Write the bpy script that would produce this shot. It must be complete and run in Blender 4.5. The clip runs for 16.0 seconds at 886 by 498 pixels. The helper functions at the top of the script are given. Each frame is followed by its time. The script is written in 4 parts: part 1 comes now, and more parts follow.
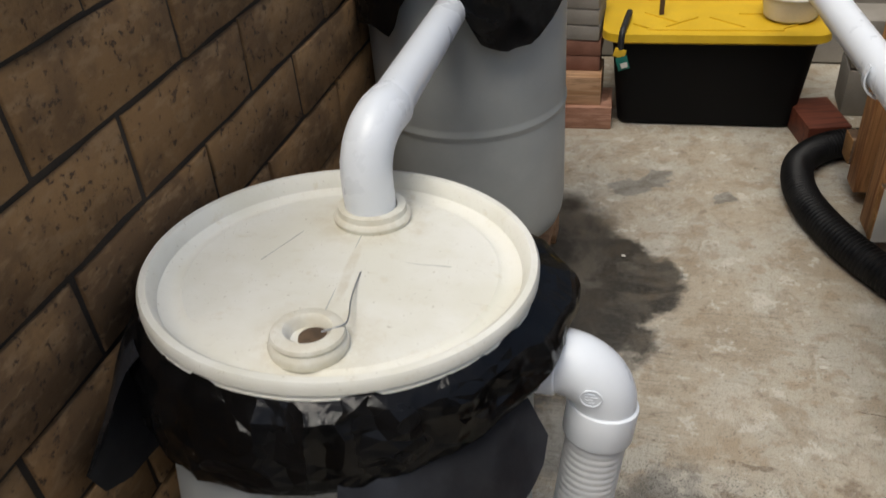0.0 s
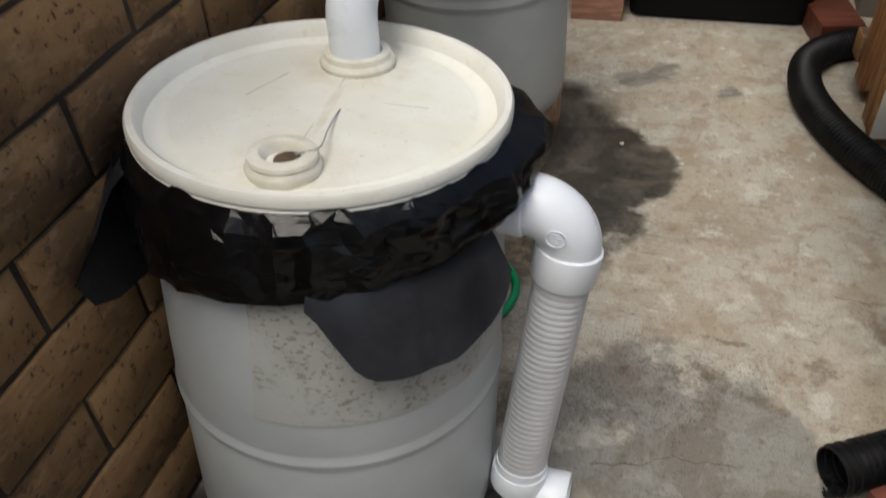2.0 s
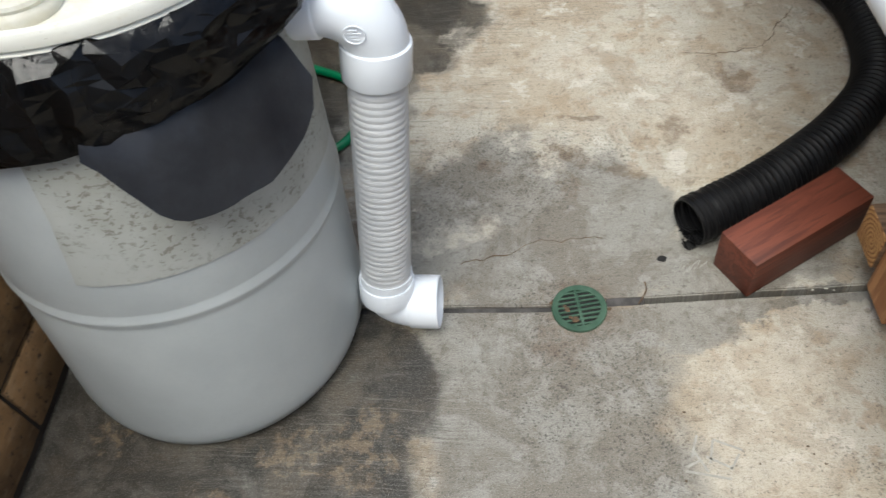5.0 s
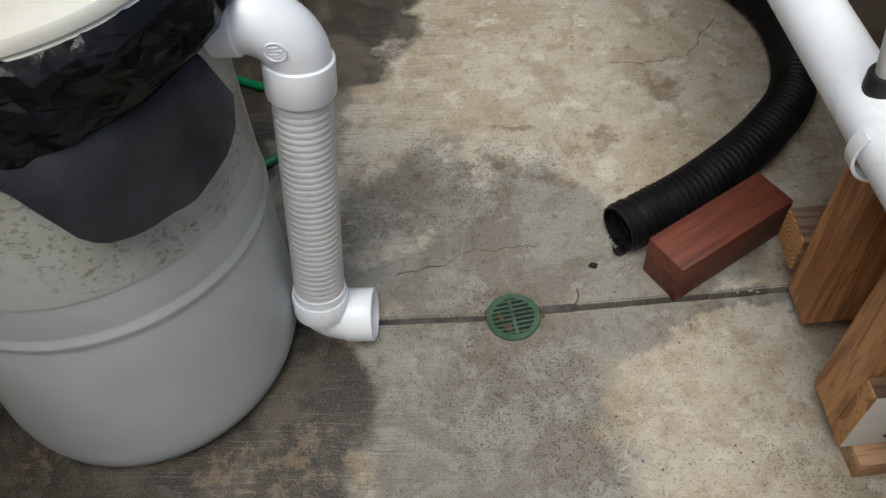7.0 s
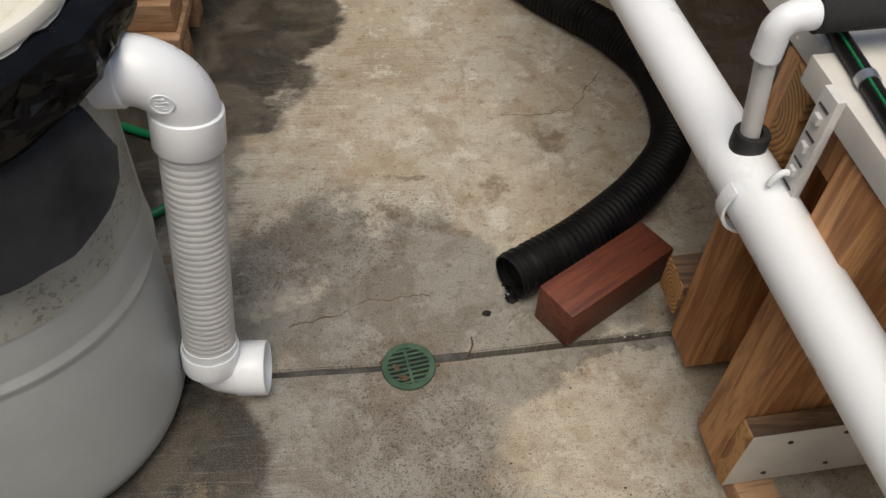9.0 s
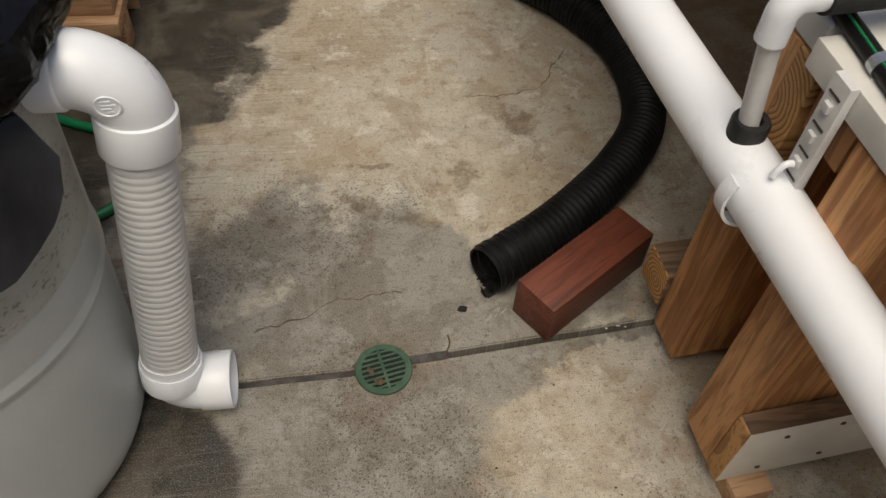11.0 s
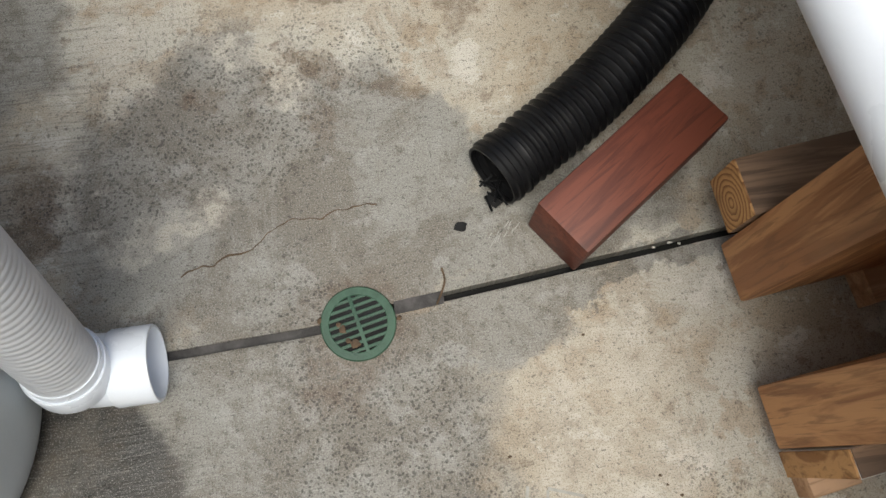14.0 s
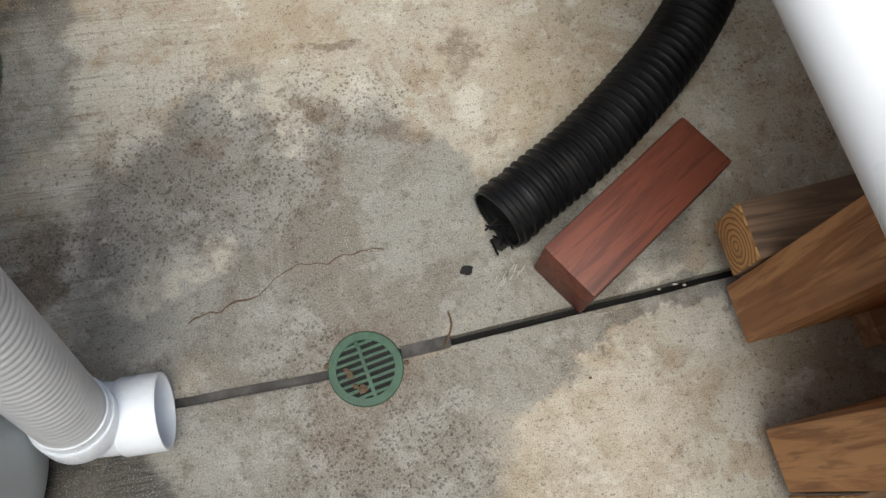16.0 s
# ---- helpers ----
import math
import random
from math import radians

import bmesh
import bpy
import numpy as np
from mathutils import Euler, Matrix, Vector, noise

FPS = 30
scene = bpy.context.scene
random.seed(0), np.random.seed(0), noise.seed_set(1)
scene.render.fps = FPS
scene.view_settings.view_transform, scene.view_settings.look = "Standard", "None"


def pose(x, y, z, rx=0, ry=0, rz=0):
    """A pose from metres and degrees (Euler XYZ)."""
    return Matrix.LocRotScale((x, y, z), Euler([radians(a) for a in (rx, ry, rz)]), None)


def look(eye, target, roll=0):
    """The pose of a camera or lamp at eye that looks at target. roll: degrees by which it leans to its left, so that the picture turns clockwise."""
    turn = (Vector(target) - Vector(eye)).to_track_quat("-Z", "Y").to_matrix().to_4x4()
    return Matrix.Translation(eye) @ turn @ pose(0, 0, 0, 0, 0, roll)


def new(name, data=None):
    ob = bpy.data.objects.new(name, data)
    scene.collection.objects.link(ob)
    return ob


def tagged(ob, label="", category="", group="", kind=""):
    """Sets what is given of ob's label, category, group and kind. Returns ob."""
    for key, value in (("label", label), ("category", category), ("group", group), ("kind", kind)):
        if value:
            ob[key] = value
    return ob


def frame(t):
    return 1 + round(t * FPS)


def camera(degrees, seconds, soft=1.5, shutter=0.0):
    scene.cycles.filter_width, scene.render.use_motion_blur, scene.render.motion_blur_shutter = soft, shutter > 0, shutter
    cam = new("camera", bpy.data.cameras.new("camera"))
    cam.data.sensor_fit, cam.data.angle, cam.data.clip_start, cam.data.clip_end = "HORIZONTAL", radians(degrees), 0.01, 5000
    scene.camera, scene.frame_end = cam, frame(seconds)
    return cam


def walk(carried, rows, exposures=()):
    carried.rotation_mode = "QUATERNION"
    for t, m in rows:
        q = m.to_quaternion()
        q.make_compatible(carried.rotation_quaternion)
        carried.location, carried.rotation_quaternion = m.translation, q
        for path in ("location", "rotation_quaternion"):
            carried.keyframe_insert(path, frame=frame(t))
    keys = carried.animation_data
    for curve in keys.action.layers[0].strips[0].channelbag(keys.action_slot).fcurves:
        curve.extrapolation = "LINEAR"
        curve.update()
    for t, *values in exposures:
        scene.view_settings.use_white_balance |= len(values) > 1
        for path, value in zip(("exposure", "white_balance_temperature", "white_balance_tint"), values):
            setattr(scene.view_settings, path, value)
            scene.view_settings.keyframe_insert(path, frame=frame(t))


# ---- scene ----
cam = camera(56.3, 16.0, 1.5, 0.5)
PATH = [
    (0, (0.322, 0.363, 1.655), (-0.164, 1.915, 0.491), -4.9),
    (0.5, (0.359, 0.326, 1.633), (-0.158, 1.849, 0.444), -5.8),
    (1, (0.389, 0.318, 1.613), (-0.148, 1.849, 0.443), -4.2),
    (1.5, (0.401, 0.287, 1.6), (-0.164, 1.76, 0.37), -4.3),
    (2, (0.416, 0.273, 1.586), (-0.087, 1.689, 0.266), -3.7),
    (2.5, (0.435, 0.261, 1.558), (-0.055, 1.569, 0.126), -6.3),
    (3, (0.447, 0.26, 1.523), (-0.029, 1.476, 0.008), -9.1),
    (3.5, (0.477, 0.271, 1.501), (0.037, 1.417, -0.077), -11.6),
    (4, (0.488, 0.291, 1.495), (0.072, 1.43, -0.096), -12.2),
    (4.5, (0.505, 0.3, 1.498), (0.136, 1.447, -0.098), -11.7),
    (5, (0.546, 0.317, 1.498), (0.281, 1.48, -0.107), -9.9),
    (7.5, (0.585, 0.324, 1.511), (0.47, 1.515, -0.092), -5.5),
    (8, (0.589, 0.325, 1.514), (0.54, 1.548, -0.068), -3.1),
    (8.5, (0.593, 0.33, 1.521), (0.634, 1.585, -0.035), -0.1),
    (9, (0.594, 0.328, 1.521), (0.692, 1.592, -0.026), 1.8),
    (9.5, (0.588, 0.327, 1.523), (0.71, 1.592, -0.022), 2.3),
    (12, (0.546, 0.68, 1.413), (0.787, 1.713, -0.282), 6.4),
    (12.5, (0.629, 0.86, 1.366), (0.743, 1.764, -0.414), 2.3),
    (13, (0.67, 0.982, 1.291), (0.737, 1.716, -0.568), 0.6),
    (13.5, (0.653, 1.028, 1.267), (0.787, 1.594, -0.646), 5.3),
    (14, (0.646, 1.03, 1.252), (0.799, 1.522, -0.681), 8.9),
    (14.5, (0.637, 1.048, 1.26), (0.793, 1.563, -0.666), 8.3),
    (15, (0.643, 1.05, 1.264), (0.803, 1.581, -0.657), 8.3),
    (15.5, (0.638, 1.045, 1.263), (0.808, 1.588, -0.655), 8.7),
    (16, (0.639, 1.054, 1.264), (0.802, 1.61, -0.65), 7.5),
]
EXPOSURES = [(0, -0.34, 6500, 7), (1.5, -0.3, 6500, 7), (2.5, -0.4, 6400, 7), (3, -0.05, 6400, 7), (3.5, 0.38, 6100, 5), (5, 0.26, 6100, 4), (7.5, -0.32, 6500, 6), (9, -0.34, 6900, 8), (9.5, -0.34, 6900, 8), (12, -0.46, 7350, 8),
             (12.5, -0.45, 7350, 8), (13, 0.0, 7000, 8), (13.5, 0.06, 6500, 6), (14, 0.07, 6300, 5), (16, 0.04, 6300, 5)]
walk(cam, [(t, look(eye, target, roll)) for t, eye, target, roll in PATH], EXPOSURES)

# ---- light ----
world = bpy.data.worlds.new("sky")
scene.world = world
world.use_nodes = True
wn = world.node_tree
wn.nodes.clear()
wsky = wn.nodes.new("ShaderNodeTexSky")
wsky.sky_type = "NISHITA"
wsky.sun_disc = False
wsky.sun_elevation, wsky.sun_rotation = radians(72), radians(197)
wsky.air_density, wsky.dust_density = 1.0, 4.0
wbg = wn.nodes.new("ShaderNodeBackground")
wbg.inputs["Strength"].default_value = 0.15
wout = wn.nodes.new("ShaderNodeOutputWorld")
wn.links.new(wsky.outputs[0], wbg.inputs["Color"])
wn.links.new(wbg.outputs[0], wout.inputs["Surface"])
sun = new("sun", bpy.data.lights.new("sun", "SUN"))
sun.data.energy, sun.data.angle, sun.data.color = 2.7, radians(40), (1.0, 0.95, 0.88)
sun.matrix_world = look((-0.30, -1.0, 3.2), (0, 0, 0))

# ---- materials ----


class Nodes:
    """A small builder of node materials."""

    def __init__(self, name):
        self.m = bpy.data.materials.new(name)
        self.m.use_nodes = True
        self.t = self.m.node_tree
        self.p = self.t.nodes["Principled BSDF"]
        self.co = self.n("ShaderNodeTexCoord").outputs["Object"]

    def n(self, kind):
        return self.t.nodes.new(kind)

    def link(self, a, b):
        self.t.links.new(a, b)

    def put(self, sock, v):
        if isinstance(v, bpy.types.NodeSocket):
            self.link(v, sock)
        else:
            sock.default_value = (*v, 1) if isinstance(v, tuple) and len(v) == 3 and sock.type == "RGBA" else v

    def noise(self, scale, detail=4, rough=0.55, co=None, stretch=(1, 1, 1), distort=0.0, out="Fac"):
        mp = self.n("ShaderNodeMapping")
        mp.inputs["Scale"].default_value = stretch
        self.link(co or self.co, mp.inputs["Vector"])
        x = self.n("ShaderNodeTexNoise")
        x.inputs["Scale"].default_value = scale
        x.inputs["Detail"].default_value = detail
        x.inputs["Roughness"].default_value = rough
        x.inputs["Distortion"].default_value = distort
        self.link(mp.outputs[0], x.inputs["Vector"])
        return x.outputs[out]

    def ramp(self, v, lo, hi, a=0.0, b=1.0, smooth=True):
        r = self.n("ShaderNodeMapRange")
        r.interpolation_type = "SMOOTHSTEP" if smooth else "LINEAR"
        self.put(r.inputs["Value"], v)
        for i, q in zip((1, 2, 3, 4), (lo, hi, a, b)):
            r.inputs[i].default_value = q
        return r.outputs[0]

    def mix(self, f, a, b, mode="MIX"):
        x = self.n("ShaderNodeMix")
        x.data_type, x.blend_type = "RGBA", mode
        self.put(x.inputs["Factor"], f)
        self.put(x.inputs["A"], a)
        self.put(x.inputs["B"], b)
        return x.outputs["Result"]

    def math(self, op, a, b=0.0):
        x = self.n("ShaderNodeMath")
        x.operation = op
        self.put(x.inputs[0], a)
        self.put(x.inputs[1], b)
        return x.outputs[0]

    def bump(self, h, strength, dist=0.004, prev=None):
        b = self.n("ShaderNodeBump")
        b.inputs["Strength"].default_value = strength
        b.inputs["Distance"].default_value = dist
        self.put(b.inputs["Height"], h)
        if prev:
            self.link(prev, b.inputs["Normal"])
        return b.outputs[0]

    def done(self, color, rough, normal=None, metal=0.0, spec=None):
        self.put(self.p.inputs["Base Color"], color)
        self.put(self.p.inputs["Roughness"], rough)
        self.p.inputs["Metallic"].default_value = metal
        if spec is not None:
            self.put(self.p.inputs["Specular IOR Level"], spec)
        if normal:
            self.link(normal, self.p.inputs["Normal"])
        return self.m


def plain(name, a, b, rough=0.5, scale=12, fine=180, bump=0.15, metal=0.0, lo=0.35, hi=0.7, grain=0.22, spec=None):
    """Two tones over large stains and a fine grain."""
    k = Nodes(name)
    big, small = k.noise(scale, 5), k.noise(fine, 3)
    c = k.mix(k.ramp(big, lo, hi), a, b)
    c = k.mix(k.ramp(small, 0.45, 0.75, 0, grain), c, tuple(x * 0.6 for x in b))
    r = k.ramp(big, 0.3, 0.7, rough * 0.85, min(1, rough * 1.15))
    return k.done(c, r, k.bump(small, bump, 0.002), metal, spec)


def wood(name, dark, light, along=(1, 1, 0.06), rough=0.6, scale=26, paint=None):
    """Timber with long grain; along is the stretch of the grain."""
    k = Nodes(name)
    inf = k.n("ShaderNodeObjectInfo")
    add = k.n("ShaderNodeVectorMath")
    add.operation = "ADD"
    k.link(k.co, add.inputs[0])
    mul = k.math("MULTIPLY", inf.outputs["Random"], 7.0)
    k.link(mul, add.inputs[1])
    co = add.outputs[0]
    g = k.noise(scale, 6, 0.6, co, along, 1.6)
    w = k.noise(scale * 5, 4, 0.6, co, along, 0.6)
    st = k.noise(5, 4, 0.6, co)
    c = k.mix(k.ramp(g, 0.42, 0.57), dark, light)
    c = k.mix(k.ramp(w, 0.5, 0.64, 0, 0.55), c, tuple(x * 0.55 for x in dark))
    c = k.mix(k.ramp(st, 0.5, 0.75, 0, 0.35), c, tuple(x * 0.6 for x in light))
    nrm = k.bump(w, 0.35, 0.002)
    if paint:
        chips = k.noise(30, 6, 0.7, co, along)
        c = k.mix(k.ramp(chips, 0.66, 0.72, 1.0, 0.0), c, k.mix(k.ramp(st, 0.3, 0.7), paint, tuple(x * 0.82 for x in paint)))
    return k.done(c, rough, nrm)


def spots(k, items, co, soft):
    """A mask of soft ellipses (x, y, rx, ry, turn) on the ground."""
    total = None
    for x, y, rx, ry, turn in items:
        mp = k.n("ShaderNodeMapping")
        mp.vector_type = "TEXTURE"
        mp.inputs["Location"].default_value = (x, y, 0)
        mp.inputs["Rotation"].default_value = (0, 0, radians(turn))
        mp.inputs["Scale"].default_value = (rx, ry, 1)
        k.link(co, mp.inputs["Vector"])
        ln = k.n("ShaderNodeVectorMath")
        ln.operation = "LENGTH"
        k.link(mp.outputs[0], ln.inputs[0])
        v = k.ramp(ln.outputs["Value"], 1 - soft, 1 + soft, 1.0, 0.0)
        total = v if total is None else k.math("MAXIMUM", total, v)
    return total


def cloud_mask(k, co):
    return k.noise(2.6, 5, 0.6, co, (1, 1, 1), 0.5)


def concrete():
    k = Nodes("wet_concrete")
    geo = k.n("ShaderNodeNewGeometry").outputs["Position"]
    flat = k.n("ShaderNodeVectorMath")
    flat.operation = "MULTIPLY"
    k.link(geo, flat.inputs[0])
    flat.inputs[1].default_value = (1, 1, 0)
    co = flat.outputs[0]

    def bent(amount, scale, detail=6):
        q = k.noise(scale, detail, 0.62, co, out="Color")
        s = k.n("ShaderNodeVectorMath")
        s.operation = "SUBTRACT"
        k.link(q, s.inputs[0])
        s.inputs[1].default_value = (0.5, 0.5, 0.5)
        u = k.n("ShaderNodeVectorMath")
        u.operation = "MULTIPLY_ADD"
        k.link(s.outputs[0], u.inputs[0])
        u.inputs[1].default_value = (amount, amount, 0)
        k.link(co, u.inputs[2])
        return u.outputs[0]

    ragged = bent(0.22, 7, 8)
    # soaked, damp and dried mineral stains; damp and pale also paint sun and shade
    soaked = spots(k, SOAKED, ragged, 0.10)
    damp = spots(k, DAMP_SHADE, bent(0.30, 5.5, 8), 0.15)
    big = k.noise(3.2, 6, 0.62, co)
    mid = k.noise(10, 8, 0.68, co)
    blot = k.noise(24, 8, 0.72, co)
    fine = k.noise(130, 4, 0.65, co)
    grit = k.noise(420, 3, 0.6, co)
    broom = k.noise(60, 5, 0.65, co, (0.10, 2.6, 1))
    comb = k.noise(95, 5, 0.7, bent(0.03, 4, 3), (0.07, 2.4, 1))
    pore = k.n("ShaderNodeTexVoronoi")
    pore.inputs["Scale"].default_value = 150
    k.link(bent(0.012, 40, 2), pore.inputs["Vector"])
    worn = k.math("MAXIMUM", spots(k, WORN, bent(0.2, 9, 6), 0.4), k.ramp(cloud_mask(k, co), 0.56, 0.66))
    pits = k.math("MULTIPLY", k.ramp(pore.outputs["Distance"], 0.26, 0.40, 1.0, 0.0), k.math("MULTIPLY", worn, k.ramp(k.noise(60, 4, 0.6, co), 0.38, 0.50)))
    cloud = k.noise(5.5, 9, 0.72, co, (1, 1, 1), 0.8)
    c = k.mix(k.ramp(big, 0.40, 0.60), (0.50, 0.435, 0.335), (0.55, 0.52, 0.445))
    c = k.mix(k.ramp(cloud, 0.50, 0.56, 0, 0.55), c, (0.37, 0.30, 0.215))
    c = k.mix(k.ramp(mid, 0.54, 0.60, 0, 0.6), c, (0.40, 0.31, 0.21))
    c = k.mix(k.ramp(mid, 0.38, 0.44, 0.8, 0.0), c, (0.68, 0.65, 0.575))
    c = k.mix(k.ramp(blot, 0.57, 0.63, 0, 0.6), c, (0.25, 0.20, 0.145))
    c = k.mix(k.ramp(blot, 0.34, 0.42, 0.5, 0.0), c, (0.68, 0.65, 0.58))
    c = k.mix(k.ramp(broom, 0.50, 0.64, 0, 0.12), c, (0.27, 0.235, 0.19))
    damp_shade_c = k.mix(k.ramp(cloud, 0.44, 0.56), (0.285, 0.278, 0.25), (0.195, 0.18, 0.152))
    damp_shade_c = k.mix(k.ramp(blot, 0.53, 0.62, 0, 0.55), damp_shade_c, (0.135, 0.118, 0.094))
    damp_shade_c = k.mix(k.ramp(mid, 0.38, 0.45, 0.5, 0.0), damp_shade_c, (0.37, 0.365, 0.335))
    c = k.mix(k.math("MULTIPLY", damp, 0.88), c, damp_shade_c)
    wetc = k.mix(k.ramp(big, 0.40, 0.60), (0.024, 0.022, 0.017), (0.043, 0.035, 0.024))
    wetc = k.mix(k.ramp(mid, 0.49, 0.60, 0, 0.55), wetc, (0.074, 0.057, 0.036))
    wetc = k.mix(k.ramp(broom, 0.45, 0.62, 0, 0.4), wetc, (0.026, 0.023, 0.019))
    crust = k.math("MULTIPLY", spots(k, CRUST, bent(0.26, 16), 0.25), k.ramp(blot, 0.47, 0.56))
    wetc = k.mix(k.math("MULTIPLY", crust, 0.65), wetc, (0.25, 0.18, 0.105))
    c = k.mix(k.math("MULTIPLY", soaked, k.ramp(cloud, 0.44, 0.6, 1.0, 0.8)), c, wetc)
    c = k.mix(k.math("MULTIPLY", spots(k, PALE_SUN, bent(0.2, 13), 0.3), k.ramp(blot, 0.38, 0.55, 0.85, 0.25)), c, (0.62, 0.57, 0.48))
    c = k.mix(k.math("MULTIPLY", spots(k, RUST, bent(0.10, 26), 0.3), k.ramp(blot, 0.4, 0.56, 0.35, 0.8)), c, k.mix(0.75, c, (0.13, 0.08, 0.042)))
    streaky = k.ramp(spots(k, STREAKY, bent(0.25, 6, 4), 0.5), 0, 1, 0.08, 1.0)
    c = k.mix(k.math("MULTIPLY", streaky, k.ramp(comb, 0.52, 0.62, 0, 0.6)), c, k.mix(0.6, c, (0.07, 0.058, 0.042)))
    c = k.mix(k.math("MULTIPLY", streaky, k.ramp(comb, 0.36, 0.45, 0.4, 0.0)), c, k.mix(0.35, c, (0.72, 0.69, 0.62)))
    c = k.mix(k.ramp(fine, 0.57, 0.65, 0, 0.7), c, k.mix(0.72, c, (0.03, 0.026, 0.02)))
    c = k.mix(k.ramp(grit, 0.54, 0.63, 0, 0.7), c, k.mix(0.66, c, (0.04, 0.035, 0.03)))
    c = k.mix(k.ramp(grit, 0.37, 0.45, 0.5, 0.0), c, k.mix(0.45, c, (0.75, 0.73, 0.67)))
    c = k.mix(k.math("MULTIPLY", pits, 0.7), c, k.mix(0.8, c, (0.035, 0.03, 0.024)))
    wetness = k.math("MAXIMUM", soaked, k.math("MULTIPLY", damp, 0.45))
    r = k.ramp(wetness, 0, 1, 0.86, 0.36, False)
    r = k.math("ADD", r, k.ramp(mid, 0.3, 0.7, -0.08, 0.08))
    h = k.math("ADD", k.math("MULTIPLY", fine, 0.6), k.math("ADD", blot, k.math("MULTIPLY", k.math("ADD", broom, comb), 0.4)))
    h = k.math("SUBTRACT", h, k.math("MULTIPLY", pits, 0.8))
    c = k.mix(1.0, c, (0.785, 0.78, 0.77), "MULTIPLY")
    return k.done(c, r, k.bump(h, 0.5, 0.004))


# (x, y, half width, half depth, turn)
SOAKED = [(-0.12, 2.42, 0.40, 0.62, 0), (0.20, 2.52, 0.24, 0.19, -20), (0.12, 2.2, 0.25, 0.22, 0), (-0.17, 1.78, 0.18, 0.40, 0),
          (-0.12, 0.72, 0.44, 0.56, 6), (0.10, 1.05, 0.23, 0.20, 0)]
# damp ground, and painted shade bordering the sunlit part of the south slab
DAMP_SHADE = [(0.47, 1.48, 0.31, 0.22, 8), (0.42, 1.63, 0.13, 0.14, 0), (0.68, 1.56, 0.12, 0.08, -35), (0.55, 0.98, 0.25, 0.40, 12), (0.40, 1.10, 0.20, 0.17, 5), (0.80, 1.20, 0.12, 0.07, 5), (0.83, 1.36, 0.34, 0.10, 6),
        (0.72, 1.52, 0.10, 0.10, 0), (1.0, 1.265, 0.25, 0.028, 5), (0.06, 1.86, 0.13, 0.22, 0), (0.22, 3.08, 0.08, 0.06, 50), (0.31, 3.16, 0.08, 0.04, 30), (0.55, 3.02, 0.06, 0.04, 0)]
CRUST = [(0.04, 0.90, 0.08, 0.03, 15), (0.18, 0.93, 0.07, 0.08, 0), (-0.32, 0.95, 0.05, 0.035, 0), (0.0, 0.74, 0.03, 0.02, 0),
         (-0.1, 0.80, 0.05, 0.02, 20), (0.07, 1.6, 0.05, 0.09, 0), (0.05, 2.0, 0.08, 0.10, 0), (0.2, 0.74, 0.04, 0.02, 30)]
# pale stains; those near x 0.95 on the south slab are painted sunlight
PALE_SUN = [(0.33, 1.44, 0.12, 0.035, 12), (0.18, 1.56, 0.03, 0.035, 5), (0.56, 2.02, 0.10, 0.06, -15), (0.30, 2.08, 0.045, 0.10, 12), (0.36, 1.98, 0.05, 0.03, 0), (0.84, 1.98, 0.07, 0.05, 0), (0.19, 1.49, 0.03, 0.05, 0),
        (0.95, 1.12, 0.16, 0.08, 20), (0.95, 0.95, 0.14, 0.10, 0), (0.86, 1.80, 0.06, 0.09, 0), (0.44, 1.72, 0.05, 0.05, 0), (0.55, 1.63, 0.04, 0.04, 0), (0.26, 1.72, 0.05, 0.07, 20)]
RUST = [(0.83, 1.77, 0.028, 0.04, 0), (0.99, 1.95, 0.035, 0.06, 20), (0.585, 1.585, 0.028, 0.035, 0), (0.13, 1.52, 0.035, 0.06, 0), (0.12, 1.45, 0.04, 0.04, 0), (0.55, 1.71, 0.03, 0.012, -20), (0.525, 1.725, 0.02, 0.012, 10),
        (0.51, 1.68, 0.012, 0.014, 0), (0.40, 1.65, 0.03, 0.03, 0), (0.60, 1.68, 0.05, 0.02, -30), (0.70, 1.63, 0.06, 0.015, -20), (0.56, 1.60, 0.02, 0.012, 0), (0.62, 1.80, 0.05, 0.012, -10), (0.56, 1.17, 0.06, 0.05, 20), (0.6, 1.25, 0.078, 0.074, 0)]
STREAKY = [(0.08, 1.72, 0.18, 0.32, 0), (0.12, 0.85, 0.3, 0.4, 0), (0.30, 2.05, 0.2, 0.25, 0), (0.12, 1.45, 0.1, 0.1, 0), (0.55, 2.3, 0.3, 0.15, 10)]
WORN = [(0.42, 1.62, 0.22, 0.16, 0), (0.70, 1.02, 0.09, 0.22, 10), (0.62, 1.70, 0.12, 0.08, -20), (0.20, 1.50, 0.14, 0.07, 0), (0.55, 1.05, 0.1, 0.14, 0)]
CONCRETE = concrete()


